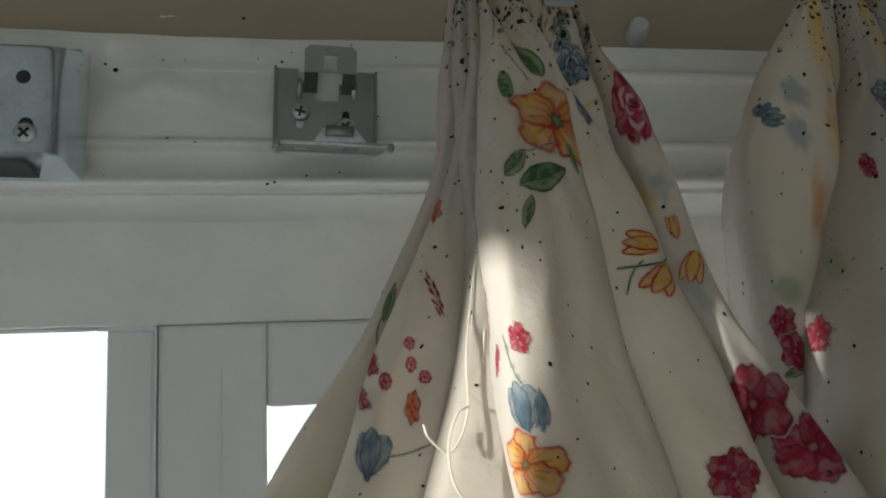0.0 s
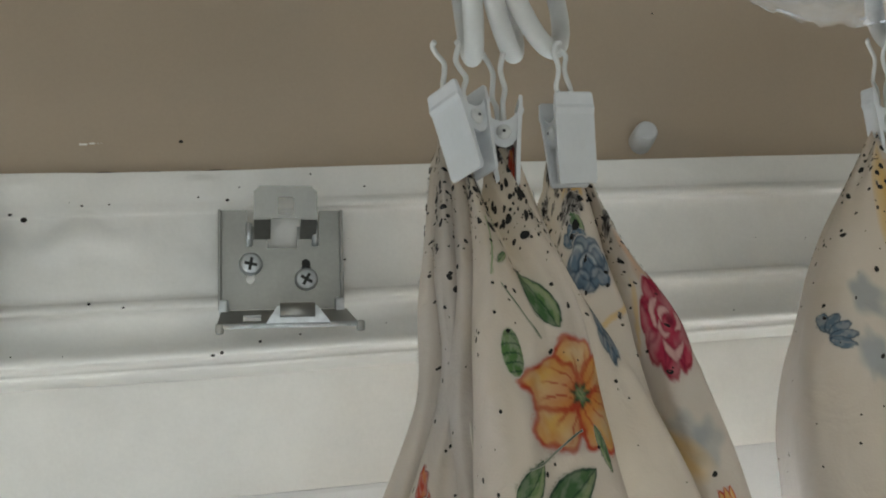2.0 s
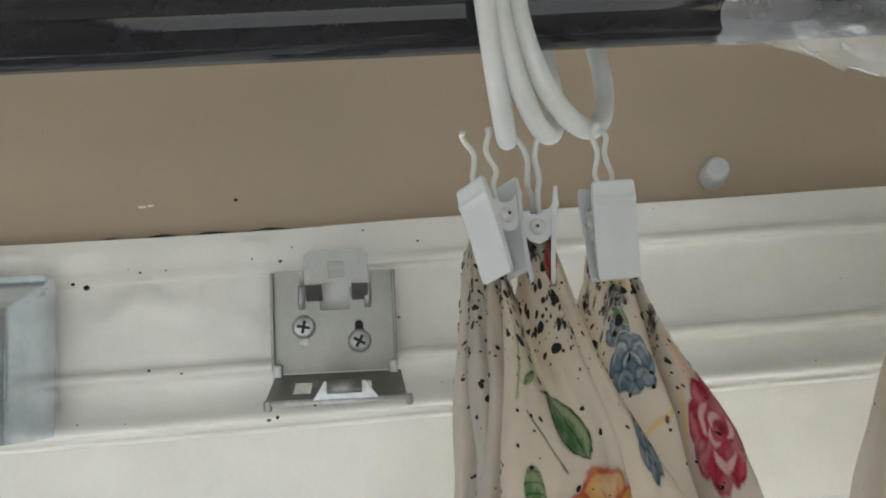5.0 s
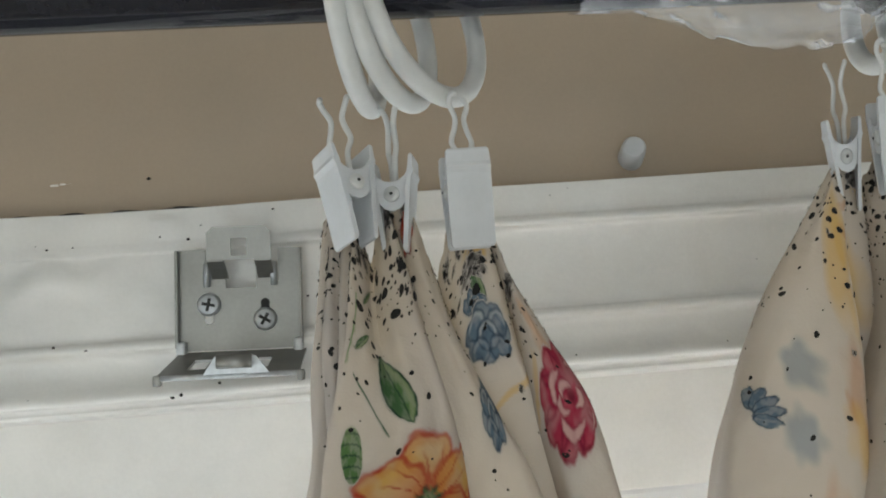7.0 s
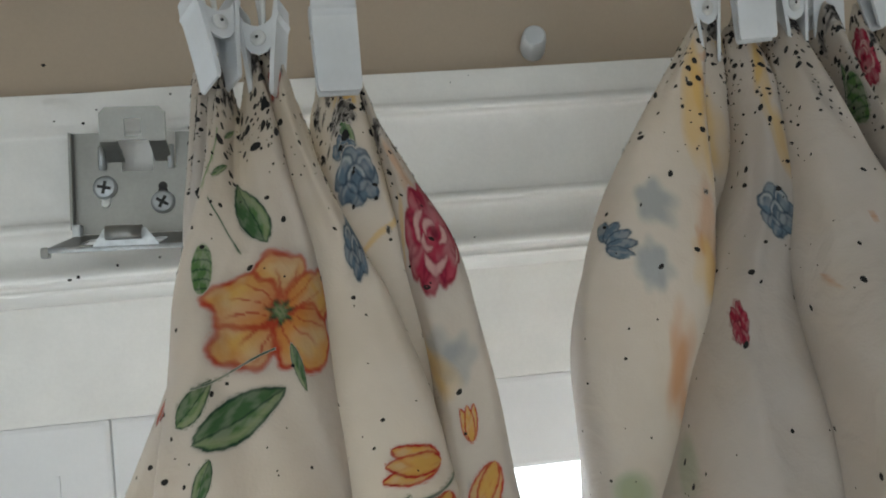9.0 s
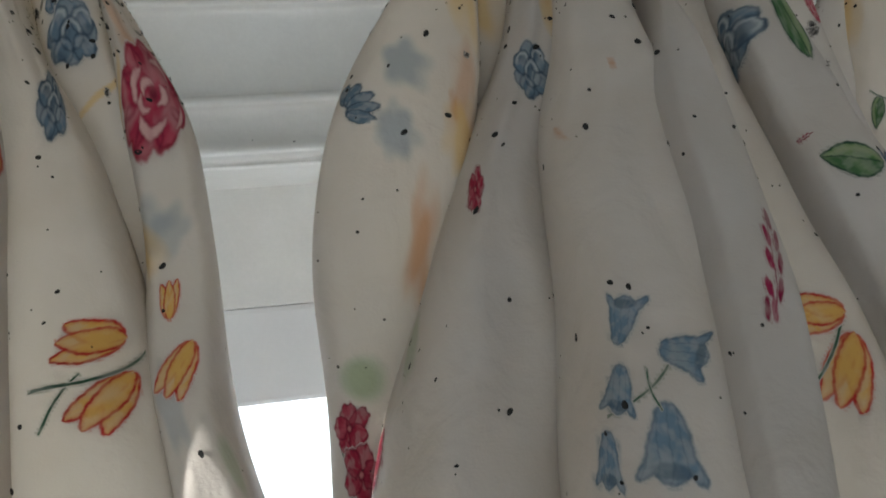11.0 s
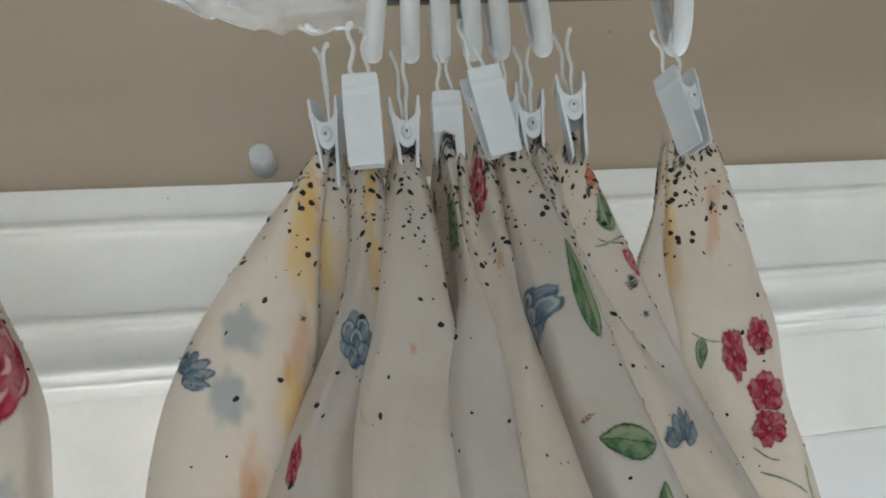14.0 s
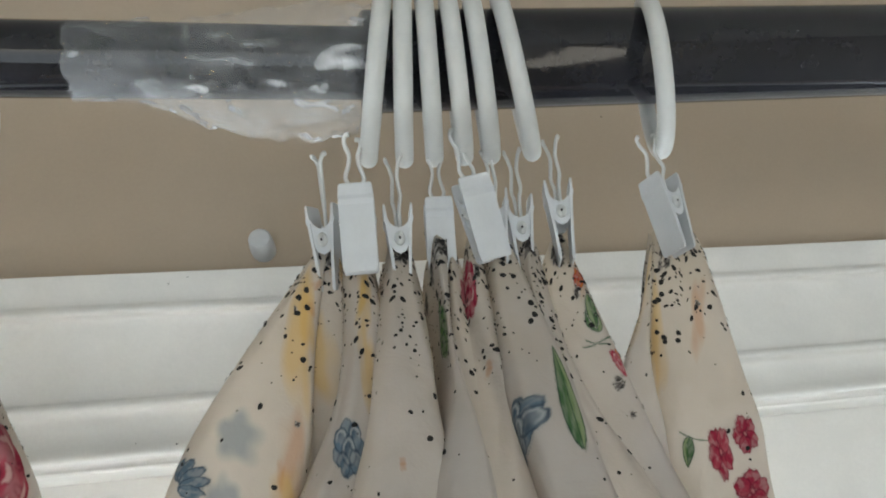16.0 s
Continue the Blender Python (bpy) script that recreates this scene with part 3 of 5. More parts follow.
def clip():
    top = thing("curtain_clip", "white plastic clip with wire-like hooks gripping the curtain", "curtain clip", "clips on the rings")
    for side in (-1, 1):
        rings = []
        for z, y, w, t in ((0.0006, 0.0056, 0.0058, 0.0003), (0.0, 0.0056, 0.0064, 0.0005), (-0.003, 0.0053, 0.0067, 0.0006), (-0.0042, 0.0053, 0.0067, 0.0009), (-0.0058, 0.0049, 0.0067, 0.0006), (-0.011, 0.0042, 0.0067, 0.0006), (-0.016, 0.0036, 0.0067, 0.0006), (-0.0245, 0.0028, 0.0066, 0.0006), (-0.0255, 0.0028, 0.0061, 0.0004)):
            rings.append([(-w, side * (y - t), z), (w, side * (y - t), z), (w * 0.98, side * (y + t), z), (-w * 0.98, side * (y + t), z)])
        part("jaw", loft(rings), CLIPP, top)
    for side in (-1, 1):
        edge = [(-0.0049, -0.0030), (-0.0036, -0.0052), (-0.0018, -0.0064), (0.0, -0.0068), (0.0018, -0.0064), (0.0036, -0.0052), (0.0049, -0.0030), (0.0041, -0.0115), (0.0022, -0.0138), (0.0, -0.0146), (-0.0022, -0.0138), (-0.0041, -0.0115)]
        part("cheek", loft([[(side * x, y, z) for y, z in edge] for x in (0.0050, 0.0058)]), CLIPP, top)
        boss = part("rivet", disc(disc(bmesh.new(), 0, 0, 0, 0.0023, 0.0010, 18), 0, -0.0006, 0, 0.0011, 0.0008, 12), RINGP, top, smooth=True)
        boss.matrix_local = pose(side * 0.0061, 0, -0.0100, 0, 0, side * 90)
        part("rivet_hole", disc(bmesh.new(), 0, -0.0011, 0, 0.0005, 0.0002, 10), DARK, boss)
        h = smooth_line([(side * 0.0020, side * 0.0006, -0.0075), (side * 0.0018, side * 0.0008, -0.0005), (side * 0.0034, side * 0.0016, 0.0032), (side * 0.0020, side * 0.0012, 0.0072), (side * 0.0016, side * 0.0010, 0.0102), (side * 0.0030, side * 0.0018, 0.0136), (side * 0.0026, side * 0.0030, 0.0158), (side * 0.0010, side * 0.0034, 0.0162)], 6)
        part("hook", tube(h, 0.0008, 8), RINGP, top, smooth=True)
    return top


c0 = clip()
# x, y, z, turn, lean and width of each clip
places = ((0.0712, 0.2765, 2.2066, -58, -11, 0.95), (0.0845, 0.2815, 2.2045, 82, 2, 1), (0.1035, 0.2790, 2.2046, 8, -1, 0.96),
          (0.2115, 0.2860, 2.2080, 70, -10, 1), (0.2205, 0.2760, 2.2105, -8, 0, 0.82), (0.2330, 0.2810, 2.2050, 84, -2, 1), (0.2465, 0.2850, 2.2080, -6, 1, 0.70),
          (0.2555, 0.2770, 2.2120, 5, -12, 0.82), (0.2645, 0.2850, 2.2090, 76, 4, 1), (0.2730, 0.2880, 2.2085, 80, -4, 1), (0.2850, 0.2830, 2.2110, 76, 3, 1), (0.3185, 0.2800, 2.2110, -72, -10, 0.8))
for k, (x, y, z, yaw, lean, wide) in enumerate(places):
    m = pose(x, y, z, 0, lean, yaw) @ Matrix.Diagonal((wide, 1 if k < 3 else 0.72, 1, 1))
    if k:
        copy_thing(c0, m)
    else:
        c0.matrix_world = m


# ---- curtain cloth ----
LEVELS = np.array([2.200, 2.160, 2.120, 2.070, 2.010])


class Curtain:
    """A gathered cloth. Each fold gives, level by level from the top, its left side, its right side and its front."""

    def __init__(self, deep, bottom=1.15, step=0.0006):
        self.prints, self.grips, self.folds, self.deep, self.bottom, self.step = [], (), [], np.array(deep), bottom, step

    def fold(self, left, right, front, turn=(0, 0, 0, 0, 0)):
        """turn: how much further back the fold's right side lies than its left, level by level."""
        self.folds.append(np.array([left, right, front, turn]))

    def put(self, kind, u, z, up, across, seed=0):
        """A printed motif with its middle at u, z on the cloth; up and across are its half axes."""
        self.prints.append((kind, u, z, up, across, seed))

    def shape(self):
        f, lines = self.folds, []
        for i, (l, r, y, turn) in enumerate(f):
            if i == 0:
                lines.append((l + 0.002, y + self.deep * 0.8))
            else:
                pl, pr, py, _ = f[i - 1]
                tuck = np.clip((y - py) / 0.010, -1, 1)
                lines.append(((pr + l) / 2 - tuck * 0.0045 * self.deep / self.deep.max(), np.maximum(py, y) + self.deep * (1 - 0.45 * np.abs(tuck))))
            trim = 0.0009 * self.deep / self.deep.max()
            under = 0.0060 * self.deep / self.deep.max()
            side, l, r = y + self.deep * 0.11, l + trim, r - trim
            if i:
                l = l - under * np.clip((y - f[i - 1][2]) / 0.008, 0, 1)
            if i + 1 < len(f):
                r = r + under * np.clip((y - f[i + 1][2]) / 0.008, 0, 1)
            w = r - l
            lines += [(l, side - turn * 0.5), (l + w * 0.10, y + self.deep * 0.03 - turn * 0.4), (l + w * 0.5, y), (l + w * 0.90, y + self.deep * 0.03 + turn * 0.4), (r, side + turn * 0.5)]
        l, r, y, _ = f[-1]
        lines.append((r - 0.002, y + self.deep * 0.8))
        px, py = np.array([a for a, b in lines]), np.array([b for a, b in lines])
        chord = np.hypot(np.diff(px, axis=0), np.diff(py, axis=0)).mean(1) + 0.0004
        s = np.concatenate([[0], np.cumsum(chord)])
        length = np.hypot(np.diff(px[:, 2:4], axis=0), np.diff(py[:, 2:4], axis=0)).mean(1)
        hidden = np.arange(len(length)) % 6
        count = np.ceil(length / self.step * np.where((hidden == 0) | (hidden == 5), 0.4, 1.25)).astype(int) + 2
        t = np.concatenate([np.linspace(s[i], s[i + 1], c, endpoint=False) for i, c in enumerate(count)] + [s[-1:]])
        gx, gy = hermite(s, px, t), hermite(s, py, t)
        fine = np.arange(LEVELS[0], 1.99, -self.step)
        z = np.concatenate([fine, np.linspace(1.985, self.bottom, 40)])
        zz = np.clip(z, LEVELS[-1] - 0.01, None)
        order = -LEVELS
        X, Y = hermite(order, gx.T, -zz), hermite(order, gy.T, -zz)
        arc = np.hypot(np.diff(gx[:, 3]), np.diff(gy[:, 3]))
        u = np.concatenate([[0], np.cumsum(arc)])
        U, Z = np.meshgrid(u, z)
        down = np.clip((LEVELS[0] - Z) / 0.06, 0, 1)
        Y = Y + down * (0.0009 * np.sin(U * 150 + Z * 60) * np.sin(Z * 75 + U * 31) + 0.0006 * np.sin(U * 410 + 2 * np.sin(Z * 90)))
        X = X + down * 0.0006 * np.sin(Z * 110 + U * 57)
        near = np.min([np.abs(X[:1] - g) for g in self.grips], axis=0)
        dip = 0.004 + 0.015 * np.clip((near - 0.002) / 0.005, 0, 1) ** 1.4 + 0.0010 * np.sin(U * 260) + 0.034 * np.clip((near - 0.006) / 0.009, 0, 1) ** 1.3
        Zs = Z - dip * np.clip(1 - (LEVELS[0] - Z) / 0.075, 0, 1)
        return X, Y, Zs, U, Z


def hermite(s, p, t):
    """A smooth line through rows p at s, read at t."""
    m = np.empty_like(p)
    d = np.diff(p, axis=0) / np.diff(s)[:, None]
    h = np.diff(s)[:, None]
    m[1:-1] = (d[:-1] * h[1:] + d[1:] * h[:-1]) / (h[1:] + h[:-1])
    m[0], m[-1] = d[0], d[-1]
    i = np.clip(np.searchsorted(s, t, side="right") - 1, 0, len(s) - 2)
    w = (s[i + 1] - s[i])[:, None]
    k = (t - s[i])[:, None] / w
    return (1 + 2 * k) * (1 - k) ** 2 * p[i] + k * (1 - k) ** 2 * w * m[i] + k * k * (3 - 2 * k) * p[i + 1] + k * k * (k - 1) * w * m[i + 1]


left_cloth = Curtain((0.005, 0.016, 0.026, 0.034, 0.040))
left_cloth.grips = (0.069, 0.0845, 0.1035)
left_cloth.fold((.064, .059, .055, .033, -.006), (.068, .068, .064, .048, .015), (.285, .284, .284, .288, .292))
left_cloth.fold((.067, .063, .060, .040, .018), (.071, .069, .062, .058, .041), (.284, .276, .270, .258, .240))
left_cloth.fold((.070, .067, .062, .059, .043), (.073, .071, .067, .065, .067), (.283, .272, .262, .246, .234))
left_cloth.fold((.074, .0725, .068, .066, .070), (.081, .090, .0965, .100, .110), (.281, .252, .237, .220, .203), (0, .006, .016, .022, .024))
left_cloth.fold((.083, .090, .097, .1005, .111), (.092, .100, .1135, .1255, .141), (.283, .272, .259, .240, .219))
left_cloth.fold((.096, .102, .113, .122, .138), (.106, .112, .119, .124, .140), (.286, .281, .276, .262, .236))
left_cloth.fold((.108, .115, .120, .125, .140), (.113, .1265, .135, .140, .160), (.285, .276, .268, .245, .208))

main_cloth = Curtain((0.005, 0.018, 0.030, 0.040, 0.045))
main_cloth.grips = (0.2115, 0.2205, 0.233, 0.2465, 0.2575, 0.2645, 0.273, 0.285, 0.321, 0.330)
main_cloth.fold((.208, .182, .164, .160, .160), (.212, .204, .199, .188, .176), (.287, .275, .263, .258, .250))
main_cloth.fold((.211, .205, .200, .190, .177), (.216, .214, .204, .192, .180), (.287, .284, .283, .274, .264))
main_cloth.fold((.217, .214, .199, .179, .163), (.224, .223, .2125, .2045, .197), (.285, .268, .252, .224, .203))
main_cloth.fold((.229, .222, .2125, .2045, .197), (.236, .235, .2305, .2240, .218), (.284, .256, .226, .192, .168))
main_cloth.fold((.243, .240, .2290, .2220, .216), (.247, .2425, .2420, .2345, .228), (.281, .254, .219, .184, .160))
main_cloth.fold((.250, .2455, .2420, .2350, .229), (.257, .256, .2555, .2610, .267), (.284, .262, .240, .208, .187))
main_cloth.fold((.262, .256, .2555, .2615, .268), (.268, .271, .2730, .2785, .287), (.284, .256, .229, .204, .186))
main_cloth.fold((.272, .271, .2735, .2790, .288), (.277, .279, .2920, .3090, .328), (.285, .270, .254, .228, .208))
main_cloth.fold((.280, .280, .2925, .3100, .330), (.287, .298, .3105, .3280, .352), (.288, .282, .277, .264, .250))
main_cloth.fold((.313, .302, .303, .312, .330), (.318, .312, .314, .322, .340), (.289, .287, .288, .284, .278))
main_cloth.fold((.320, .315, .316, .324, .342), (.334, .341, .347, .352, .366), (.288, .287, .288, .284, .276))

# ---- the print: each motif gives layers of cover and colour over its own square ----
CREAM = np.array((0.535, 0.497, 0.472))
RED, DEEP, PINK = np.array((0.36, 0.025, 0.05)), np.array((0.13, 0.008, 0.025)), np.array((0.56, 0.22, 0.22))
GREEN, PINE, PALE = np.array((0.10, 0.20, 0.07)), np.array((0.025, 0.065, 0.04)), np.array((0.33, 0.38, 0.22))
GOLD, ORANGE, RUST = np.array((0.60, 0.34, 0.07)), np.array((0.55, 0.19, 0.04)), np.array((0.40, 0.055, 0.03))
BLUE, NAVY, MIST = np.array((0.115, 0.17, 0.23)), np.array((0.04, 0.065, 0.10)), np.array((0.36, 0.41, 0.44))


def soft(d, w=0.06):
    """Cover 1 inside d < 0, with a soft edge."""
    return np.clip(0.5 - d / w, 0, 1)


def wobble(p, q, s, k=3.0):
    return np.sin(p * k + 1.3 * s + 1.7 * np.sin(q * k * 0.8 + s)) * np.sin(q * k * 1.13 - 0.7 * s + np.sin(p * k * 1.21 + s))


def leaf(p, q, s):
    w = 0.72 * np.clip(1 - q * q, 0, 1) ** 0.8 * (1 - 0.30 * q)
    d = np.where(np.abs(q) < 1, np.abs(p) - w, 1.0)
    rib = np.abs(p + 0.10 * q * q - 0.05)
    side = np.abs(np.sin((q - np.abs(p) * 1.1) * 7 + 0.5 * np.sin(p * 5)))
    half = soft(p + 0.10 * q * q - 0.05, 0.2)
    return [(soft(d), GREEN), (soft(d) * half * 0.45, PINE * 1.5), (soft(d) * (1 - half) * soft(np.abs(d + 0.25) - 0.12, 0.2) * 0.8, PALE), (soft(d) * np.clip(wobble(p, q, s, 2.5), 0, 1) * 0.4, PALE), (soft(d) * soft(side - 0.10, 0.2) * 0.28, PINE),
            (soft(np.abs(d + 0.02) - 0.055) * (np.abs(q) < 1.02), PINE), (soft(d) * soft(rib - 0.03), PINE)]


def rib_leaf(p, q, s):
    d = np.hypot(p / 0.75, q) - 0.9
    return [(soft(d), GREEN), (soft(d) * soft(np.abs(np.sin(q * 9 + p * p * 3)) - 0.3, 0.3) * 0.8, PINE), (soft(d) * np.clip(wobble(p, q, s), 0, 1) * 0.4, PALE)]


def rose(p, q, s):
    """A full blown rose: a frilled edge, broad petals, bold pale turned rims and dark folds."""
    r, a = np.hypot(p, q), np.arctan2(q, p)
    d = r - 0.84 - 0.12 * np.abs(np.sin(a * 4.5 + s)) + 0.03 * np.sin(a * 3 + s)
    crimson, blush = np.array((0.40, 0.035, 0.075)), np.array((0.64, 0.42, 0.40))
    out = [(soft(d), crimson), (soft(d) * np.clip(wobble(p, q, s, 3.2), 0, 1) * 0.7, crimson * 0.55), (soft(d) * np.clip(wobble(q, p, s + 2, 4.5), 0, 1) * 0.5, np.array((0.52, 0.12, 0.15)))]
    for j in range(9):
        t = math.tau * j / 9 + s
        f = np.hypot(p - 0.68 * math.cos(t), q - 0.68 * math.sin(t)) - 0.30
        out.append((soft(d) * soft(np.abs(f) - 0.025, 0.06) * soft(0.5 - r, 0.2) * 0.75, DEEP * 1.4))
    for ring, t, span, w in ((0.52, 0.6, 0.75, 0.085), (0.50, 2.5, 0.65, 0.075), (0.48, 4.2, 0.8, 0.09), (0.28, 1.7, 0.8, 0.07), (0.30, 3.6, 0.6, 0.06), (0.27, 5.6, 0.8, 0.075), (0.72, 5.3, 0.3, 0.06)):
        x, y = p - 0.05 * math.sin(3 * t), q - 0.10 * math.cos(2 * t)
        far, turn = np.hypot(x, y), np.abs((np.arctan2(y, x) - t - 0.3 * s + math.pi) % math.tau - math.pi)
        stroke = np.abs(far - ring - 0.06 * np.cos(turn * 3)) - w * np.clip(1 - (turn / span) ** 2, 0, 1)
        out += [(soft(d) * soft(stroke - 0.035, 0.05) * soft(turn - span, 0.1) * 0.6, DEEP * 1.5), (soft(d) * soft(stroke, 0.05) * soft(turn - span, 0.1) * 0.95, blush)]
    return out + [(soft(d) * soft(r - 0.11, 0.1) * 0.8, DEEP), (soft(np.abs(d + 0.03) - 0.03, 0.06) * 0.8, RED * 0.7)]


def hibiscus(p, q, s):
    """A dark red flower of five broad petals with veins and a small pale eye."""
    out = []
    for k in (0, 2, 4, 1, 3):
        a = math.tau * k / 5 + 0.9 + s
        x, y = p * math.cos(a) + q * math.sin(a), -p * math.sin(a) + q * math.cos(a)
        d = np.hypot((x - 0.50) / 1.05, y) - 0.43 - 0.035 * np.sin(y * 17 + k)
        vein = np.abs(np.sin(np.arctan2(y, x + 0.2) * 9))
        out += [(soft(d), np.array((0.33, 0.025, 0.055))), (soft(d) * np.clip(wobble(x, y, s + k, 3.4), 0, 1) * 0.6, np.array((0.50, 0.12, 0.15))), (soft(d) * soft(vein - 0.15, 0.2) * 0.4, DEEP),
                (soft(np.abs(d + 0.02) - 0.03, 0.05) * 0.8, DEEP)]
    r = np.hypot(p, q)
    return out + [(soft(r - 0.17, 0.12) * 0.8, DEEP), (soft(r - 0.09, 0.08) * 0.8, PINK)]


def blue_bloom(p, q, s):
    """A frilled blue flower with white swirls over and dark folds below."""
    r, a = np.hypot(p, q), np.arctan2(q, p)
    d = r - 0.80 - 0.14 * np.abs(np.sin(a * 3.5 + s))
    white = np.array((0.50, 0.52, 0.53))
    out = [(soft(d, 0.08), BLUE * 1.15), (soft(d, 0.08) * np.clip(wobble(p, q, s, 3.0), 0, 1) * 0.8, MIST * 0.75), (soft(d, 0.08) * np.clip(wobble(q, p, s + 1, 4.0), 0, 1) * 0.7, NAVY * 1.4)]
    for x, y, w in ((-0.42, 0.30, 0.40), (0.40, 0.28, 0.42), (0.0, -0.10, 0.45), (-0.38, -0.48, 0.38), (0.36, -0.50, 0.40)):
        f = np.hypot((p - x) * 1.1, (q - y)) - w
        out += [(soft(d, 0.08) * soft(np.abs(f) - 0.035, 0.06) * 0.7, NAVY * 1.1), (soft(d, 0.08) * soft(np.abs(f + 0.12) - 0.05, 0.07) * soft(y - q, 0.2) * 0.75 * (1.0 if y > -0.2 else 0.35), white)]
    return out + [(soft(np.abs(d + 0.03) - 0.03, 0.06) * 0.7, NAVY)]


def bellflower(p, q, s):
    """A blue bell: a narrow foot below, a flared lip of three lobes above."""
    w = np.interp(q, (-1.0, -0.8, -0.2, 0.35, 0.8, 1.0), (0.08, 0.34, 0.56, 0.66, 0.92, 0.90))
    d = np.maximum(np.abs(p) - w, q - 0.72 - 0.24 * np.abs(np.cos(p * 3.6)))
    d = np.maximum(d, -q - 0.95)
    mouth = np.hypot(p / 0.62, (q - 0.62) / 0.24) - 0.8
    streak = np.abs(np.sin(p * 8 / (0.5 + 0.5 * w) + 0.5 * np.sin(q * 4)))
    return [(soft(d, 0.1), BLUE * 1.35), (soft(d, 0.1) * np.clip(wobble(p, q, s, 2.6) + 0.1, 0, 1) * 0.7, MIST * 0.8), (soft(d, 0.1) * soft(streak - 0.2, 0.25) * 0.35, NAVY * 1.5), (soft(d, 0.1) * soft(mouth, 0.3) * 0.55, NAVY * 1.2),
            (soft(np.abs(d + 0.04) - 0.04, 0.08) * 0.6, NAVY * 1.4)]


def pansy(p, q, s):
    """A large open flower of five pale gold petals, lined and veined in red."""
    out = []
    for k in (0, 2, 4, 1, 3):
        a = math.tau * k / 5 + 1.57 + 0.22 * math.sin(k * 2 + s)
        x, y = p * math.cos(a) + q * math.sin(a), -p * math.sin(a) + q * math.cos(a)
        d = np.hypot((x - 0.53) / 1.08, y / 0.98) - 0.44 - 0.03 * np.sin(np.arctan2(y, x - 0.53) * 5 + k) - 0.02 * np.sin(x * 19 + k)
        vein = np.abs(np.sin(np.arctan2(y, x + 0.12) * 8.5 + 0.5 * np.sin(x * 7)))
        out += [(soft(d), np.array((0.66, 0.41, 0.12))), (soft(d) * np.clip(wobble(x, y, s + k, 3), 0, 1) * 0.8, GOLD * 0.5 + CREAM * 0.65),
                (soft(d) * soft(np.abs(d + 0.10) - 0.06, 0.14) * 0.45, ORANGE), (soft(d) * soft(x - 0.40, 0.45) * 0.7, ORANGE * 0.9 + RED * 0.15), (soft(d) * soft(vein - 0.22, 0.2) * soft(x - 0.62, 0.3) * 0.9, RUST),
                (soft(np.abs(d) - 0.042, 0.05), np.array((0.44, 0.06, 0.03)))]
    r = np.hypot(p, q)
    return out + [(soft(r - 0.15 - 0.05 * np.sin(np.arctan2(q, p) * 7)), PINE), (soft(r - 0.09) * 0.7, PALE), (soft(np.abs(np.sin(p * 40 + q * 23)) - 0.35, 0.3) * soft(r - 0.15), GREEN)]


def fan(p, q, s):
    """A small blue flower, seen from the side."""
    out = []
    for k in range(5):
        a = -1.05 + 0.52 * k
        x, y = p * math.cos(a) - (q + 0.75) * math.sin(a) * -1, (q + 0.75) * math.cos(a) - p * math.sin(a)
        x = p * math.cos(a) + -(q + 0.75) * math.sin(a)
        y = p * math.sin(a) + (q + 0.75) * math.cos(a)
        d = np.hypot(x / 0.36, (y - 0.85) / 0.72) - 0.85
        out += [(soft(d, 0.15), BLUE), (soft(d, 0.15) * np.clip(wobble(x * 2, y * 2, s + k), 0, 1) * 0.75, MIST * 0.75), (soft(np.abs(d + 0.05) - 0.07, 0.12) * 0.85, NAVY)]
    return out


def bell(p, q, s):
    """A blue cup flower of three round petals with darker edges and pale streaks."""
    out = []
    for x, tilt, w, top in ((-0.40, 0.30, 0.46, 0.72), (0.40, -0.30, 0.46, 0.74), (0.0, 0.0, 0.48, 0.92)):
        a, b = (p - x) * math.cos(tilt) + q * math.sin(tilt), -(p - x) * math.sin(tilt) + q * math.cos(tilt)
        c = b / top
        d = np.where(np.abs(c) < 0.99, np.abs(a) - w * np.where(c < 0, np.clip(1 + c, 0, 1) ** 0.75, np.clip(1 - c * c, 0, 1) ** 0.5) - 0.03 * np.sin(b * 9 + s), 1.0)
        vein = np.abs(np.sin(a * 11 + 0.6 * np.sin(b * 5)))
        out += [(soft(d, 0.1), BLUE), (soft(d, 0.1) * np.clip(wobble(a, b, s, 3.0) + 0.2, 0, 1) * 0.8, MIST * 0.9), (soft(d, 0.1) * soft(vein - 0.15, 0.25) * 0.45, NAVY * 1.2),
                (soft(np.abs(d + 0.03) - 0.035, 0.08) * 0.85, NAVY * 1.2)]
    return out


def tulip(p, q, s):
    """A gold bud of three pointed petals, edged and streaked in red."""
    red, out = np.array((0.44, 0.035, 0.03)), []
    for x, tilt, w in ((-0.40, 0.34, 0.44), (0.40, -0.34, 0.44), (0.0, 0.0, 0.50)):
        a, b = (p - x) * math.cos(tilt) + q * math.sin(tilt), -(p - x) * math.sin(tilt) + q * math.cos(tilt)
        e = np.clip(1 - b * b, 0, 1) ** 0.62 * (1 - 0.22 * b)
        d = np.where(np.abs(b) < 0.99, np.abs(a) - w * e, 1.0)
        out += [(soft(d, 0.08), np.array((0.66, 0.40, 0.11))), (soft(d, 0.08) * np.clip(wobble(a, b, s, 3), 0, 1) * 0.6, GOLD * 0.5 + CREAM * 0.6), (soft(d, 0.08) * soft(np.abs(d + 0.12) - 0.04, 0.12) * 0.4, ORANGE),
                (soft(np.abs(d + 0.02) - 0.06, 0.06) * (np.abs(b) < 1), red)]
    return out


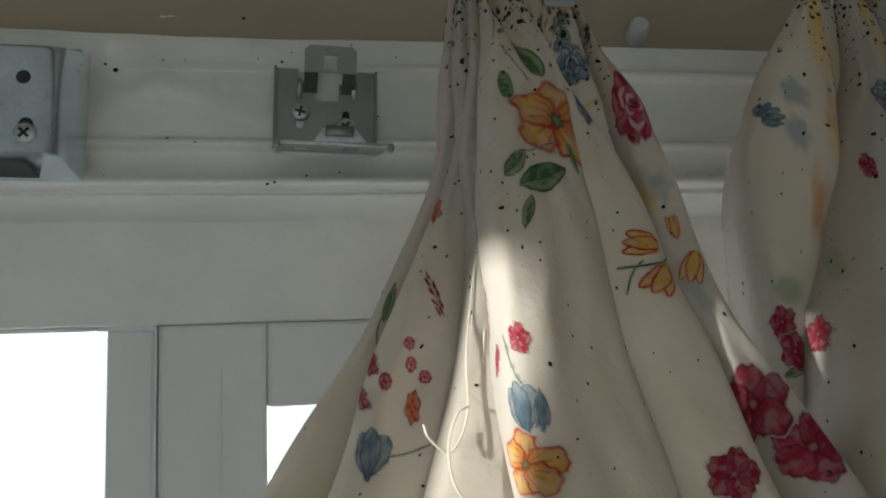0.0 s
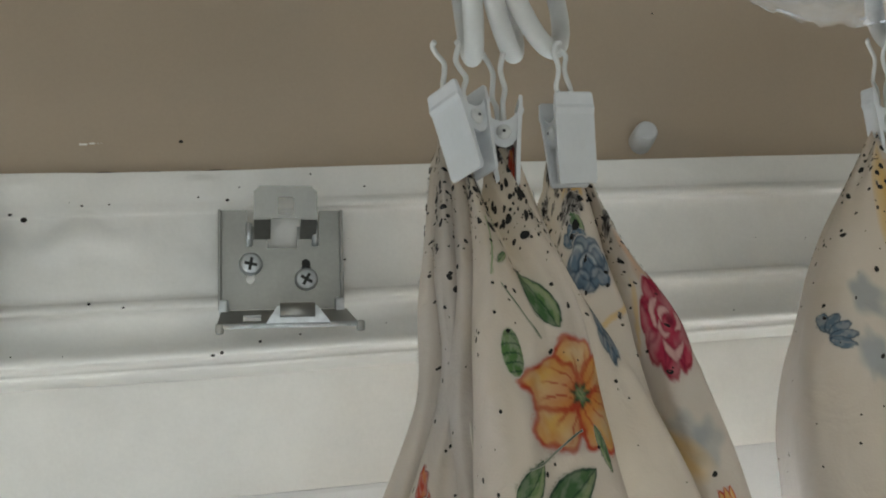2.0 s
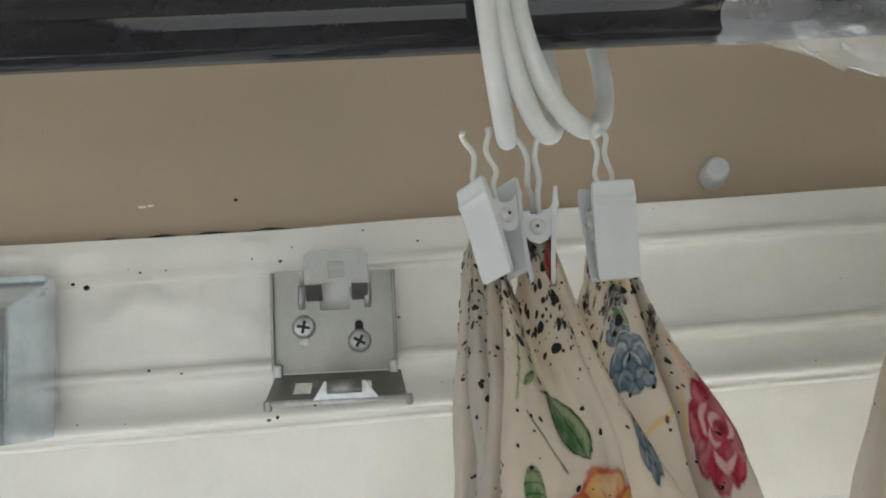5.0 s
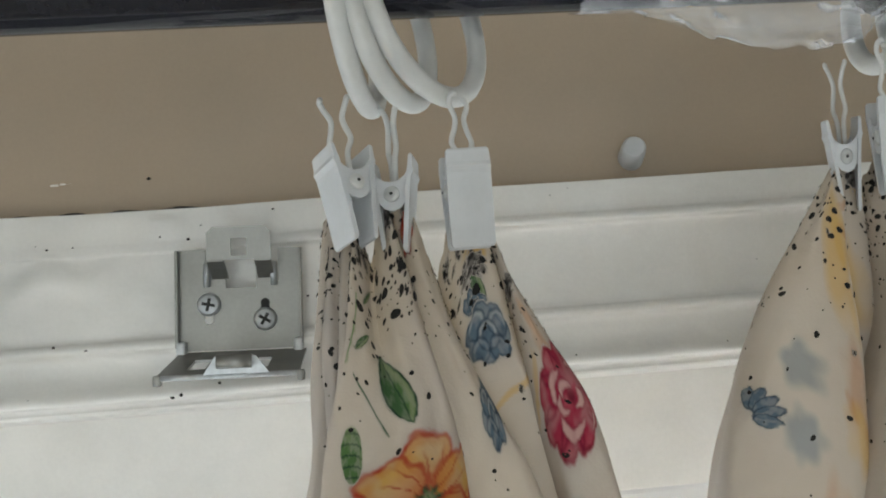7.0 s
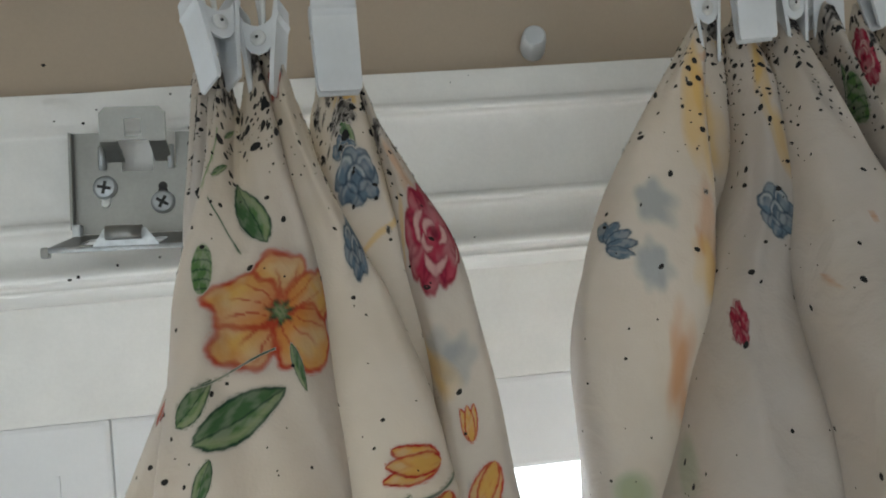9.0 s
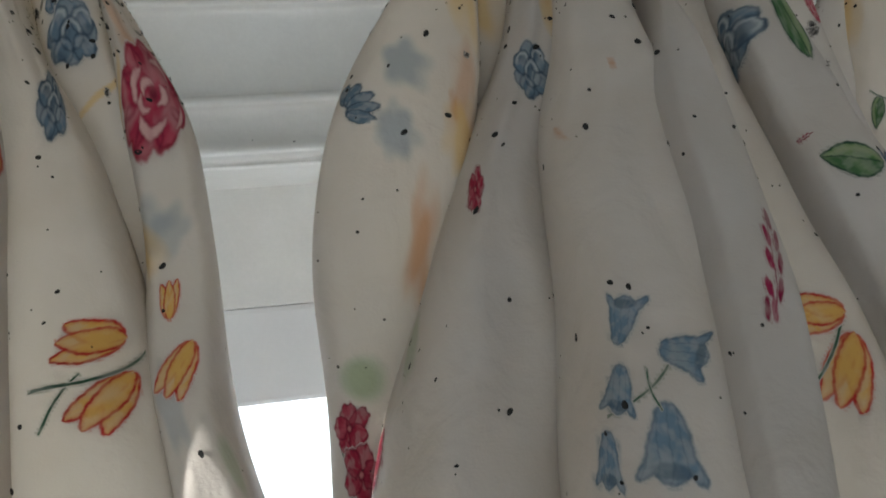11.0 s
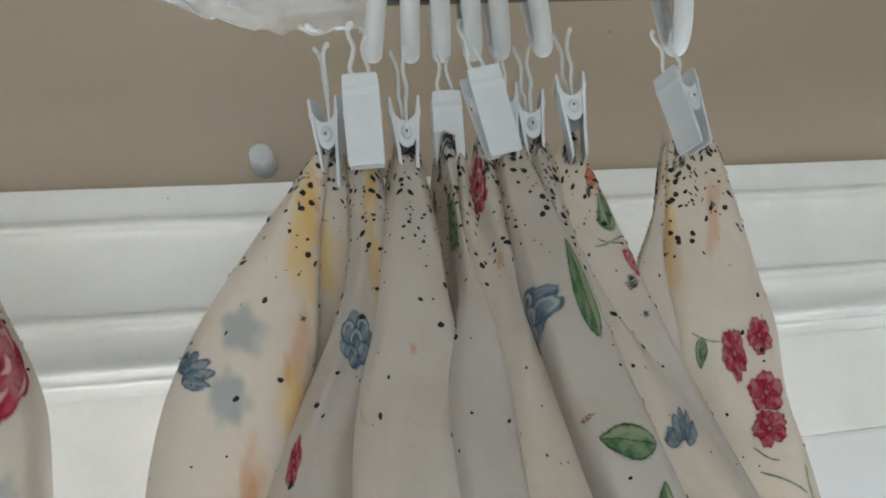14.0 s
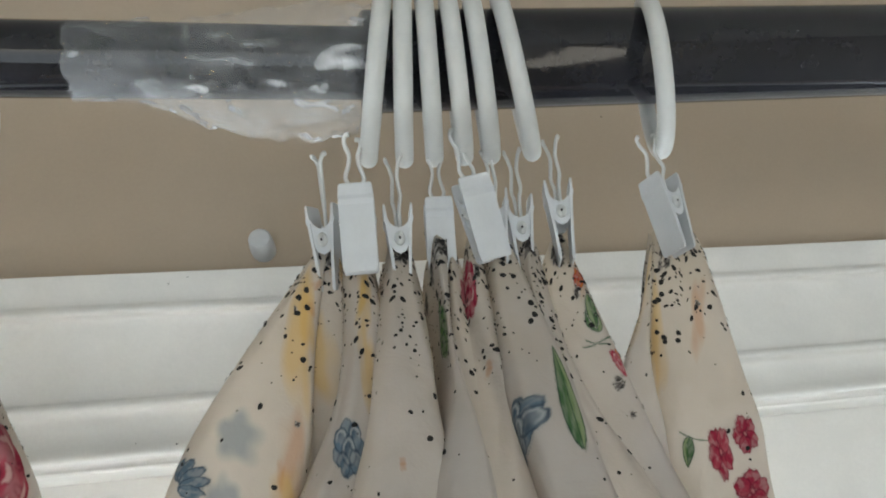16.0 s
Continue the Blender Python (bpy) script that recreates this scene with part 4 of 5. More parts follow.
def twig(p, q, s):
    """A wine red twig with narrow buds."""
    c = np.array((0.20, 0.012, 0.045))
    line = np.abs(p - 0.22 * q + 0.12 * np.sin(q * 2.2))
    out = [(soft(line - 0.03) * (np.abs(q) < 0.92), c)]
    for k, (x, y, tilt) in enumerate(((0.20, 0.86, 0.1), (-0.12, 0.55, 0.5), (0.36, 0.40, -0.5), (-0.16, 0.10, 0.6), (0.34, -0.02, -0.4), (-0.32, -0.45, 0.8), (0.18, -0.5, -0.3), (-0.12, -0.85, 0.2), (-0.42, -0.85, 0.1))):
        a, b = (p - x) * math.cos(tilt) + (q - y) * math.sin(tilt), -(p - x) * math.sin(tilt) + (q - y) * math.cos(tilt)
        out.append((soft(np.hypot(a / 0.13, b / 0.24) - 1, 0.3), c * (1 + 0.4 * (k % 2))))
    return out


def vine(p, q, s):
    line = np.abs(p - 0.3 * np.sin(q * 2.4 + s))
    return [(soft(line - 0.13, 0.12) * (np.abs(q) < 1), PINE * 1.6)]


def pale_vine(p, q, s):
    line = np.abs(p - 0.3 * np.sin(q * 2.0 + s))
    return [(soft(line - 0.12, 0.12) * (np.abs(q) < 1), GREEN * 1.2)]


def ghost(p, q, s):
    """A motif of the cloth's other layer, showing through."""
    d = np.hypot(p, q) - 0.75 - 0.12 * np.sin(np.arctan2(q, p) * 5 + s)
    return [(soft(d, 0.35) * 0.45, BLUE * 1.3)]


def green_ghost(p, q, s):
    return [(soft(np.hypot(p, q) - 0.75, 0.4) * 0.42, GREEN * 1.2)]


def rust_stain(p, q, s):
    d = np.hypot(p, q) - 0.6 - 0.3 * wobble(p, q, s)
    return [(soft(d, 0.6) * 0.65, np.array((0.46, 0.22, 0.09)))]


# Yellow patches: stains, and backlight through thin cloth painted into the colour.
def yellow_stain(p, q, s):
    d = np.hypot(p, q) - 0.7 - 0.25 * wobble(p, q, s)
    return [(soft(d, 0.6) * 0.85, np.array((0.58, 0.38, 0.12)))]


def mould(p, q, s):
    d = np.hypot(p, q) - 0.62 - 0.3 * wobble(p * 1.6, q * 1.6, s, 3.0)
    return [(soft(d, 0.25) * 0.93, np.array((0.012, 0.010, 0.009)))]


def red_bloom(p, q, s):
    d = np.hypot(p, q) - 0.8 - 0.1 * np.sin(np.arctan2(q, p) * 6 + s)
    return [(soft(d), RUST * 1.1), (soft(d) * np.clip(wobble(p, q, s, 4), 0, 1), ORANGE), (soft(np.abs(d) - 0.04), DEEP)]


MOTIFS = dict(hibiscus=hibiscus, blue_bloom=blue_bloom, bellflower=bellflower, leaf=leaf, rib_leaf=rib_leaf, rose=rose, pansy=pansy, fan=fan, bell=bell, tulip=tulip, twig=twig, vine=vine, pale_vine=pale_vine, ghost=ghost, green_ghost=green_ghost, rust_stain=rust_stain, yellow_stain=yellow_stain, mould=mould, red_bloom=red_bloom)


def printed(cloth, U, Z):
    """The cloth's colour at every point: ground, browned top and motifs."""
    u, z = U[0], Z[:, 0]
    colour = np.empty(U.shape + (3,))
    colour[:] = CREAM
    tone = 0.5 + 0.5 * np.sin(U * 37 + 3 * np.sin(Z * 21)) * np.sin(Z * 33 + 2 * np.sin(U * 29))
    colour *= (0.95 + 0.05 * tone)[..., None]
    top = np.clip((Z - 2.13) / 0.07, 0, 1)[..., None] ** 1.5
    colour *= 1 - top * np.array((0.03, 0.06, 0.13))

    def lay(kind, u0, z0, up, across, s):
        r = math.hypot(*up) + math.hypot(*across)
        i0, i1 = np.searchsorted(u, [u0 - r, u0 + r])
        j0, j1 = np.searchsorted(-z, [-(z0 + r), -(z0 - r)])
        if i1 <= i0 or j1 <= j0:
            return
        du, dz = U[j0:j1, i0:i1] - u0, Z[j0:j1, i0:i1] - z0
        det = across[0] * up[1] - across[1] * up[0]
        p, q = (du * up[1] - dz * up[0]) / det, (dz * across[0] - du * across[1]) / det
        inside = (np.abs(p) < 1.15) & (np.abs(q) < 1.15)
        c = colour[j0:j1, i0:i1]
        for cover, tint in MOTIFS[kind](p, q, s):
            k = (cover * inside * 0.75)[..., None]
            c[:] = c * (1 - k) + tint * k

    for row in cloth.prints:
        lay(*row)
    return colour


class Drape:
    """Places on a hung cloth: reads its surface at any u and z."""

    def __init__(self, X, Y, Zs, U, Z):
        self.u, self.z = U[0], Z[:, 0]
        self.p = np.stack([X, Y, Zs], -1)
        du, dz = np.gradient(self.p, axis=1), np.gradient(self.p, axis=0)
        n = np.cross(dz, du)
        n /= np.linalg.norm(n, axis=-1, keepdims=True) + 1e-12
        self.n = n if n[..., 1].mean() < 0 else -n

    def at(self, u, z, lift):
        u, z = np.clip(u, self.u[0], self.u[-1] - 1e-6), np.clip(z, self.z[-1] + 1e-6, self.z[0])
        i = np.clip(np.searchsorted(self.u, u, side="right") - 1, 0, len(self.u) - 2)
        j = np.clip(np.searchsorted(-self.z, -z, side="right") - 1, 0, len(self.z) - 2)
        a = ((u - self.u[i]) / (self.u[i + 1] - self.u[i]))[..., None]
        b = ((self.z[j] - z) / (self.z[j] - self.z[j + 1]))[..., None]

        def mix(g):
            return (g[j, i] * (1 - a) + g[j, i + 1] * a) * (1 - b) + (g[j + 1, i] * (1 - a) + g[j + 1, i + 1] * a) * b
        return mix(self.p) + mix(self.n) * lift


def surface(name, co, quads, colour, mat):
    me = bpy.data.meshes.new(name)
    me.vertices.add(len(co))
    me.vertices.foreach_set("co", co.astype(np.float32).ravel())
    me.loops.add(quads.size)
    me.loops.foreach_set("vertex_index", quads.ravel().astype(np.int32))
    me.polygons.add(len(quads))
    me.polygons.foreach_set("loop_start", np.arange(0, quads.size, quads.shape[1], dtype=np.int32))
    me.update(calc_edges=True)
    me.shade_smooth()
    if colour is not None:
        att = me.attributes.new("print", "FLOAT_COLOR", "POINT")
        att.data.foreach_set("color", np.concatenate([colour.reshape(-1, 3), np.ones((len(co), 1))], 1).astype(np.float32).ravel())
    me.materials.append(mat)
    return new(name, me)


SOFT_ONES = ("ghost", "green_ghost", "rust_stain", "yellow_stain")


def motif(drape, parent, kind, u0, z0, up, across, s, lift):
    """One printed motif as a thin skin of dye of its own outline."""
    n = 76
    q, p = np.meshgrid(np.linspace(1.12, -1.12, n), np.linspace(-1.12, 1.12, n), indexing="ij")
    u, z = u0 + p * across[0] + q * up[0], z0 + p * across[1] + q * up[1]
    inside = (u > drape.u[0]) & (u < drape.u[-1]) & (z < drape.z[0] - 0.001) & (z > 1.99)
    cover, colour = np.zeros(p.shape), np.empty(p.shape + (3,))
    colour[:] = CREAM * 0.97
    wp = p + 0.018 * np.sin(q * 6 + s) + 0.012 * np.sin(q * 21 + p * 8 + s) + 0.006 * np.sin(q * 47 - p * 31)
    wq = q + 0.018 * np.sin(p * 6 + 2 * s) + 0.012 * np.sin(p * 23 - q * 7) + 0.006 * np.sin(p * 43 + q * 37)
    wash = 1 - 0.32 * np.clip(0.5 + wobble(p, q, s + 3, 5.0) + 0.4 * wobble(q, p, s, 13.0), 0, 1)
    for k, tint in MOTIFS[kind](wp, wq, s):
        k = k * inside * wash
        cover = np.maximum(cover, k)
        colour = colour * (1 - k[..., None]) + tint * k[..., None]
    keep = cover > 0.1
    face = keep[:-1, :-1] | keep[1:, :-1] | keep[:-1, 1:] | keep[1:, 1:]
    face &= inside[:-1, :-1] & inside[1:, 1:] & inside[1:, :-1] & inside[:-1, 1:]
    jj, ii = np.nonzero(face)
    if len(jj) < 6:
        return
    quads = np.stack([jj * n + ii, jj * n + ii + 1, (jj + 1) * n + ii + 1, (jj + 1) * n + ii], 1)
    used, quads = np.unique(quads, return_inverse=True)
    co = drape.at(u, z, lift).reshape(-1, 3)[used]
    ob = surface("printed_" + kind, co, quads.reshape(-1, 4), colour.reshape(-1, 3)[used], CLOTH)
    ob.parent = parent


def spots(drape, parent, count, seed, heads):
    """Black mould spots, thick at the gathered top and thinning out below."""
    rnd, co, quads = random.Random(seed), [], []
    each, big = (45, 1) if len(heads) < 5 else (24, 0.62)
    for n in range(count + each * len(heads)):
        if n >= count:
            z0, size = 2.199 - 0.030 * rnd.random() ** 1.5, big * rnd.choice((0.0003, 0.0005, 0.0007, 0.0009, 0.0012, 0.0015))
        elif rnd.random() < 0.52:
            z0, size = 2.197 - 0.040 * rnd.random() ** 1.6, rnd.choice((0.0002, 0.0003, 0.0003, 0.0004, 0.0005, 0.0006, 0.0009))
        else:
            high = rnd.random() ** 1.35
            z0 = 2.185 - 0.185 * high
            size = rnd.choice((0.0002, 0.0002, 0.0003, 0.0004, 0.0005, 0.0007)) * (1.3 - 0.6 * high)
        u0 = rnd.uniform(drape.u[0], drape.u[-1]) if n < count else heads[n % len(heads)] + rnd.gauss(0, 0.011)
        u0 = min(max(u0, drape.u[0] + 0.003), drape.u[-1] - 0.003)
        turn, k, ph = rnd.random() * 6, 0.88 + 0.26 * rnd.random(), rnd.random() * 6
        a = np.arange(10) * math.tau / 10
        r = size * (1 + 0.14 * np.sin(a * 2 + ph) + 0.07 * np.sin(a * 3 + 2 * ph))
        x, y = r * np.cos(a) * k, r * np.sin(a) / k
        u, z = u0 + x * math.cos(turn) - y * math.sin(turn), z0 + x * math.sin(turn) + y * math.cos(turn)
        ends = drape.at(np.array([u0 - 0.002, u0 + 0.002]), np.array([z0, z0]), 0)
        u = u0 + (u - u0) / max(0.1, np.linalg.norm(ends[1] - ends[0]) / 0.004)
        ring = drape.at(u, z, 0.00035)
        b = 10 * (len(co))
        co.append(ring)
        quads += [(b + 0, b + 1, b + 2, b + 3), (b + 0, b + 3, b + 4, b + 9), (b + 4, b + 5, b + 8, b + 9), (b + 5, b + 6, b + 7, b + 8)]
    ob = surface("mould_growth", np.concatenate(co), np.array(quads), None, SOOT)
    ob.parent = parent
    tagged(ob, "black mould spots in the cloth", kind="stuff")


def hang(name, cloth, count, seed, label):
    X, Y, Zs, U, Z = cloth.shape()
    rows, cols = X.shape
    a = (np.arange(rows - 1)[:, None] * cols + np.arange(cols - 1)[None]).ravel()
    quads = np.stack([a, a + 1, a + cols + 1, a + cols], 1)
    ob = surface(name, np.stack([X, Y, Zs], -1).reshape(-1, 3), quads, printed(cloth, U, Z), CLOTH)
    drape = Drape(X, Y, Zs, U, Z)
    for k, row in enumerate(cloth.prints):
        if row[0] not in SOFT_ONES:
            motif(drape, ob, *row, 0.00012 + 0.00004 * (k % 5))
    heads = []
    for k, g in enumerate(cloth.grips):
        i = np.argmin(np.abs(X[20] - g) + 0.5 * (Y[20] - Y[20].min()))
        ends = drape.at(np.array([U[0][i] - 0.003, U[0][i] + 0.003]), np.array([2.186, 2.186]), 0)
        heads.append(U[0][i])
        tight = max(0.15, np.linalg.norm(ends[1] - ends[0]) / 0.006)
        for up, size in ((2.195, 0.0046),):
            motif(drape, ob, "mould", U[0][i] + 0.0015 * math.sin(k * 3 + up * 900), up, (0.0, size), (size * 0.8 / tight, 0.0), k, 0.0003)
    spots(drape, ob, count, seed, heads)
    return tagged(ob, label, "curtain")


# where each printed motif lies on the cloth
left_cloth.put("yellow_stain", 0.4406, 2.1825, (-0.0006, -0.0032), (0.0039, 0.0004), 2)
left_cloth.put("rust_stain", 0.5014, 2.1652, (0.0021, -0.0139), (0.0053, 0.0011), 3)
left_cloth.put("rust_stain", 0.4665, 2.1258, (0.0012, -0.0062), (0.0017, 0.0000), 4)
left_cloth.put("ghost", 0.4966, 2.1077, (-0.0013, -0.0081), (0.0087, 0.0005), 2)
left_cloth.put("ghost", 0.5025, 2.1060, (-0.0033, -0.0078), (0.0053, -0.0005), 3)
left_cloth.put("ghost", 0.5008, 2.0701, (0.0011, -0.0097), (0.0036, -0.0002), 4)
left_cloth.put("green_ghost", 0.5106, 2.0580, (0.0016, -0.0074), (0.0025, -0.0005), 1)
main_cloth.put("ghost", 0.0411, 2.1425, (-0.0033, 0.0089), (0.0070, -0.0008), 1)
main_cloth.put("ghost", 0.0419, 2.1250, (-0.0019, 0.0076), (0.0054, -0.0005), 3)
main_cloth.put("green_ghost", 0.0383, 2.0698, (0.0001, 0.0067), (0.0063, -0.0007), 3)
main_cloth.put("rust_stain", 0.0475, 2.0986, (0.0005, 0.0187), (0.0037, -0.0005), 3)
main_cloth.put("yellow_stain", 0.0513, 2.1773, (-0.0087, 0.0154), (0.0064, 0.0000), 3)
main_cloth.put("yellow_stain", 0.2350, 2.1795, (0.0067, 0.0139), (0.0096, 0.0000), 4)
main_cloth.put("rust_stain", 0.0553, 2.1332, (-0.0014, 0.0190), (0.0066, -0.0005), 4)
main_cloth.put("rust_stain", 0.3143, 2.1186, (-0.0005, 0.0021), (0.0017, 0.0000), 5)
main_cloth.put("rust_stain", 0.3335, 2.1328, (-0.0000, 0.0014), (0.0013, -0.0001), 6)
main_cloth.put("rust_stain", 0.4979, 2.1556, (0.0008, 0.0019), (0.0031, -0.0003), 2)
main_cloth.put("yellow_stain", 0.1224, 2.1997, (0.0012, 0.0100), (0.0058, 0.0000), 6)
main_cloth.put("yellow_stain", 0.1162, 2.1629, (-0.0038, 0.0159), (0.0056, 0.0000), 7)
main_cloth.put("yellow_stain", 0.2370, 2.1594, (-0.0065, 0.0148), (0.0060, 0.0003), 8)
main_cloth.put("yellow_stain", 0.8618, 2.1892, (0.0021, 0.0182), (0.0108, -0.0022), 9)
main_cloth.put("rust_stain", 0.7923, 2.1864, (0.0064, 0.0122), (0.0025, 0.0000), 5)
main_cloth.put("rust_stain", 0.5885, 2.1995, (0.0025, 0.0044), (0.0024, 0.0000), 4)
left_cloth.put("yellow_stain", 0.4933, 2.1421, (-0.0040, -0.0159), (0.0021, 0.0000), 5)
left_cloth.put("rust_stain", 0.3533, 2.1902, (-0.0030, -0.0059), (0.0028, 0.0000), 6)
left_cloth.put("yellow_stain", 0.4408, 2.1827, (-0.0012, -0.0060), (-0.0035, 0.0003), 5)
left_cloth.put("yellow_stain", 0.4467, 2.1454, (-0.0238, -0.0121), (-0.0031, -0.0001), 5)
left_cloth.put("yellow_stain", 0.4906, 2.1057, (0.0095, -0.0092), (-0.0072, -0.0019), 7)
main_cloth.put("green_ghost", 0.2031, 2.0772, (-0.0025, 0.0080), (0.0083, -0.0007), 3)
main_cloth.put("rust_stain", 0.4995, 2.1576, (-0.0007, -0.0019), (-0.0025, 0.0013), 2)
main_cloth.put("rust_stain", 0.3338, 2.1316, (-0.0000, -0.0014), (-0.0014, -0.0000), 6)
main_cloth.put("rust_stain", 0.3163, 2.1182, (0.0031, -0.0024), (-0.0031, 0.0003), 5)
main_cloth.put("ghost", 0.0398, 2.1434, (-0.0025, 0.0078), (0.0057, -0.0009), 1)
main_cloth.put("ghost", 0.0414, 2.1256, (0.0014, -0.0090), (-0.0041, -0.0004), 3)
main_cloth.put("green_ghost", 0.0366, 2.0698, (0.0000, 0.0056), (0.0064, -0.0008), 3)
main_cloth.put("rust_stain", 0.0479, 2.0986, (0.0012, -0.0151), (-0.0024, 0.0003), 3)
main_cloth.put("rust_stain", 0.0529, 2.1316, (0.0009, -0.0057), (-0.0013, -0.0000), 4)
main_cloth.put("yellow_stain", 0.0494, 2.1717, (0.0092, -0.0259), (-0.0074, -0.0008), 3)
main_cloth.put("yellow_stain", 0.2358, 2.1814, (-0.0049, -0.0073), (-0.0048, -0.0004), 6)
main_cloth.put("yellow_stain", 0.0550, 2.1240, (0.0004, -0.0111), (-0.0044, 0.0006), 7)
main_cloth.put("yellow_stain", 0.9440, 2.1638, (-0.0014, -0.0230), (-0.0057, -0.0003), 8)
main_cloth.put("rust_stain", 0.0539, 2.1881, (0.0038, -0.0013), (-0.0048, -0.0022), 3)
main_cloth.put("rust_stain", 0.0539, 2.1795, (0.0026, -0.0036), (-0.0031, -0.0002), 5)
main_cloth.put("rust_stain", 0.9644, 2.1696, (-0.0045, -0.0157), (-0.0039, 0.0007), 6)
left_cloth.put("twig", 0.1205, 2.0721, (-0.0046, 0.0068), (0.0037, -0.0002), 2)
left_cloth.put("red_bloom", 0.1094, 2.1010, (-0.0025, 0.0051), (0.0052, 0.0000), 4)
left_cloth.put("twig", 0.2370, 2.0823, (0.0019, 0.0083), (0.0031, 0.0000), 3)
left_cloth.put("twig", 0.2369, 2.0639, (0.0036, 0.0073), (0.0026, 0.0000), 3)
main_cloth.put("rose", 0.4950, 2.1861, (-0.0012, 0.0105), (0.0088, -0.0002), 9)
main_cloth.put("leaf", 0.3934, 2.1722, (0.0046, 0.0094), (0.0057, 0.0000), 9)
main_cloth.put("rib_leaf", 0.3964, 2.1698, (0.0040, 0.0084), (0.0107, -0.0014), 9)
main_cloth.put("red_bloom", 0.7890, 2.1839, (0.0019, 0.0039), (0.0029, 0.0000), 3)
main_cloth.put("leaf", 0.7887, 2.1702, (0.0000, 0.0048), (0.0046, 0.0000), 3)
main_cloth.put("red_bloom", 0.7934, 2.1558, (0.0008, 0.0043), (0.0025, 0.0000), 3)
main_cloth.put("vine", 0.7882, 2.1625, (0.0071, 0.0008), (0.0006, -0.0016), 3)
main_cloth.put("rose", 0.7922, 2.1550, (-0.0012, 0.0047), (0.0025, 0.0000), 4)
left_cloth.put("pansy", 0.2924, 2.1226, (0.0043, 0.0153), (0.0228, -0.0023), 1)
left_cloth.put("leaf", 0.2824, 2.1533, (-0.0063, 0.0118), (0.0083, -0.0005), 1)
left_cloth.put("rib_leaf", 0.2678, 2.1351, (-0.0011, 0.0075), (0.0046, 0.0003), 1)
left_cloth.put("leaf", 0.2708, 2.1810, (0.0023, 0.0049), (0.0015, 0.0013), 2)
left_cloth.put("leaf", 0.2676, 2.1646, (0.0032, 0.0039), (0.0015, -0.0002), 3)
left_cloth.put("pale_vine", 0.2625, 2.1662, (0.0014, 0.0102), (0.0030, 0.0009), 1)
left_cloth.put("vine", 0.2724, 2.1476, (-0.0074, 0.0071), (0.0015, 0.0012), 2)
left_cloth.put("red_bloom", 0.3543, 2.1880, (0.0047, 0.0083), (0.0052, -0.0007), 1)
left_cloth.put("blue_bloom", 0.4394, 2.1596, (0.0010, 0.0093), (0.0052, -0.0025), 1)
left_cloth.put("blue_bloom", 0.3759, 2.1418, (0.0061, 0.0141), (0.0079, 0.0029), 2)
left_cloth.put("leaf", 0.4394, 2.1726, (-0.0003, 0.0060), (0.0020, -0.0009), 4)
left_cloth.put("fan", 0.4385, 2.1695, (0.0013, 0.0042), (0.0021, -0.0038), 2)
left_cloth.put("rose", 0.5053, 2.1448, (0.0025, 0.0231), (0.0105, 0.0070), 1)
left_cloth.put("leaf", 0.2793, 2.1022, (0.0114, 0.0039), (0.0022, -0.0055), 5)
left_cloth.put("leaf", 0.2677, 2.1058, (0.0038, 0.0042), (0.0024, -0.0025), 6)
left_cloth.put("leaf", 0.2702, 2.0903, (-0.0014, -0.0049), (-0.0023, 0.0005), 7)
left_cloth.put("vine", 0.2782, 2.1116, (0.0110, 0.0026), (-0.0000, -0.0015), 3)
left_cloth.put("leaf", 0.2956, 2.1100, (0.0014, -0.0053), (-0.0019, -0.0005), 7)
left_cloth.put("hibiscus", 0.4963, 2.0354, (0.0081, 0.0115), (0.0102, -0.0014), 1)
left_cloth.put("hibiscus", 0.5033, 2.0236, (0.0072, 0.0090), (0.0085, -0.0025), 2)
left_cloth.put("hibiscus", 0.3653, 2.0171, (0.0033, 0.0073), (0.0069, -0.0006), 3)
left_cloth.put("hibiscus", 0.1017, 2.0511, (-0.0060, 0.0042), (0.0066, 0.0005), 2)
left_cloth.put("hibiscus", 0.1039, 2.0409, (0.0061, -0.0039), (-0.0062, -0.0001), 4)
left_cloth.put("leaf", 0.0286, 2.0724, (-0.0008, 0.0068), (0.0025, -0.0007), 8)
left_cloth.put("vine", 0.0289, 2.0638, (0.0010, -0.0053), (-0.0021, 0.0005), 8)
left_cloth.put("rose", 0.1173, 2.0568, (-0.0007, 0.0021), (0.0016, -0.0001), 3)
left_cloth.put("rose", 0.1197, 2.0504, (-0.0007, 0.0025), (0.0016, -0.0001), 4)
left_cloth.put("rose", 0.1245, 2.0464, (-0.0006, 0.0021), (0.0018, -0.0002), 5)
left_cloth.put("red_bloom", 0.1237, 2.0378, (0.0012, -0.0056), (-0.0023, 0.0003), 6)
left_cloth.put("red_bloom", 0.1101, 2.1011, (0.0045, -0.0036), (-0.0052, 0.0010), 4)
left_cloth.put("rose", 0.1140, 2.0458, (0.0011, -0.0028), (-0.0023, 0.0001), 6)
left_cloth.put("bell", 0.1156, 2.0254, (-0.0008, 0.0079), (0.0060, -0.0009), 3)
left_cloth.put("vine", 0.1251, 2.0256, (0.0058, 0.0011), (0.0006, -0.0015), 2)
left_cloth.put("hibiscus", 0.2620, 2.0556, (0.0003, 0.0043), (0.0034, -0.0005), 8)
left_cloth.put("hibiscus", 0.2467, 2.0500, (-0.0031, -0.0049), (-0.0026, -0.0000), 9)
left_cloth.put("vine", 0.2581, 2.0498, (0.0035, -0.0069), (-0.0022, -0.0002), 1)
left_cloth.put("bell", 0.2595, 2.0382, (-0.0014, 0.0074), (0.0062, 0.0006), 4)
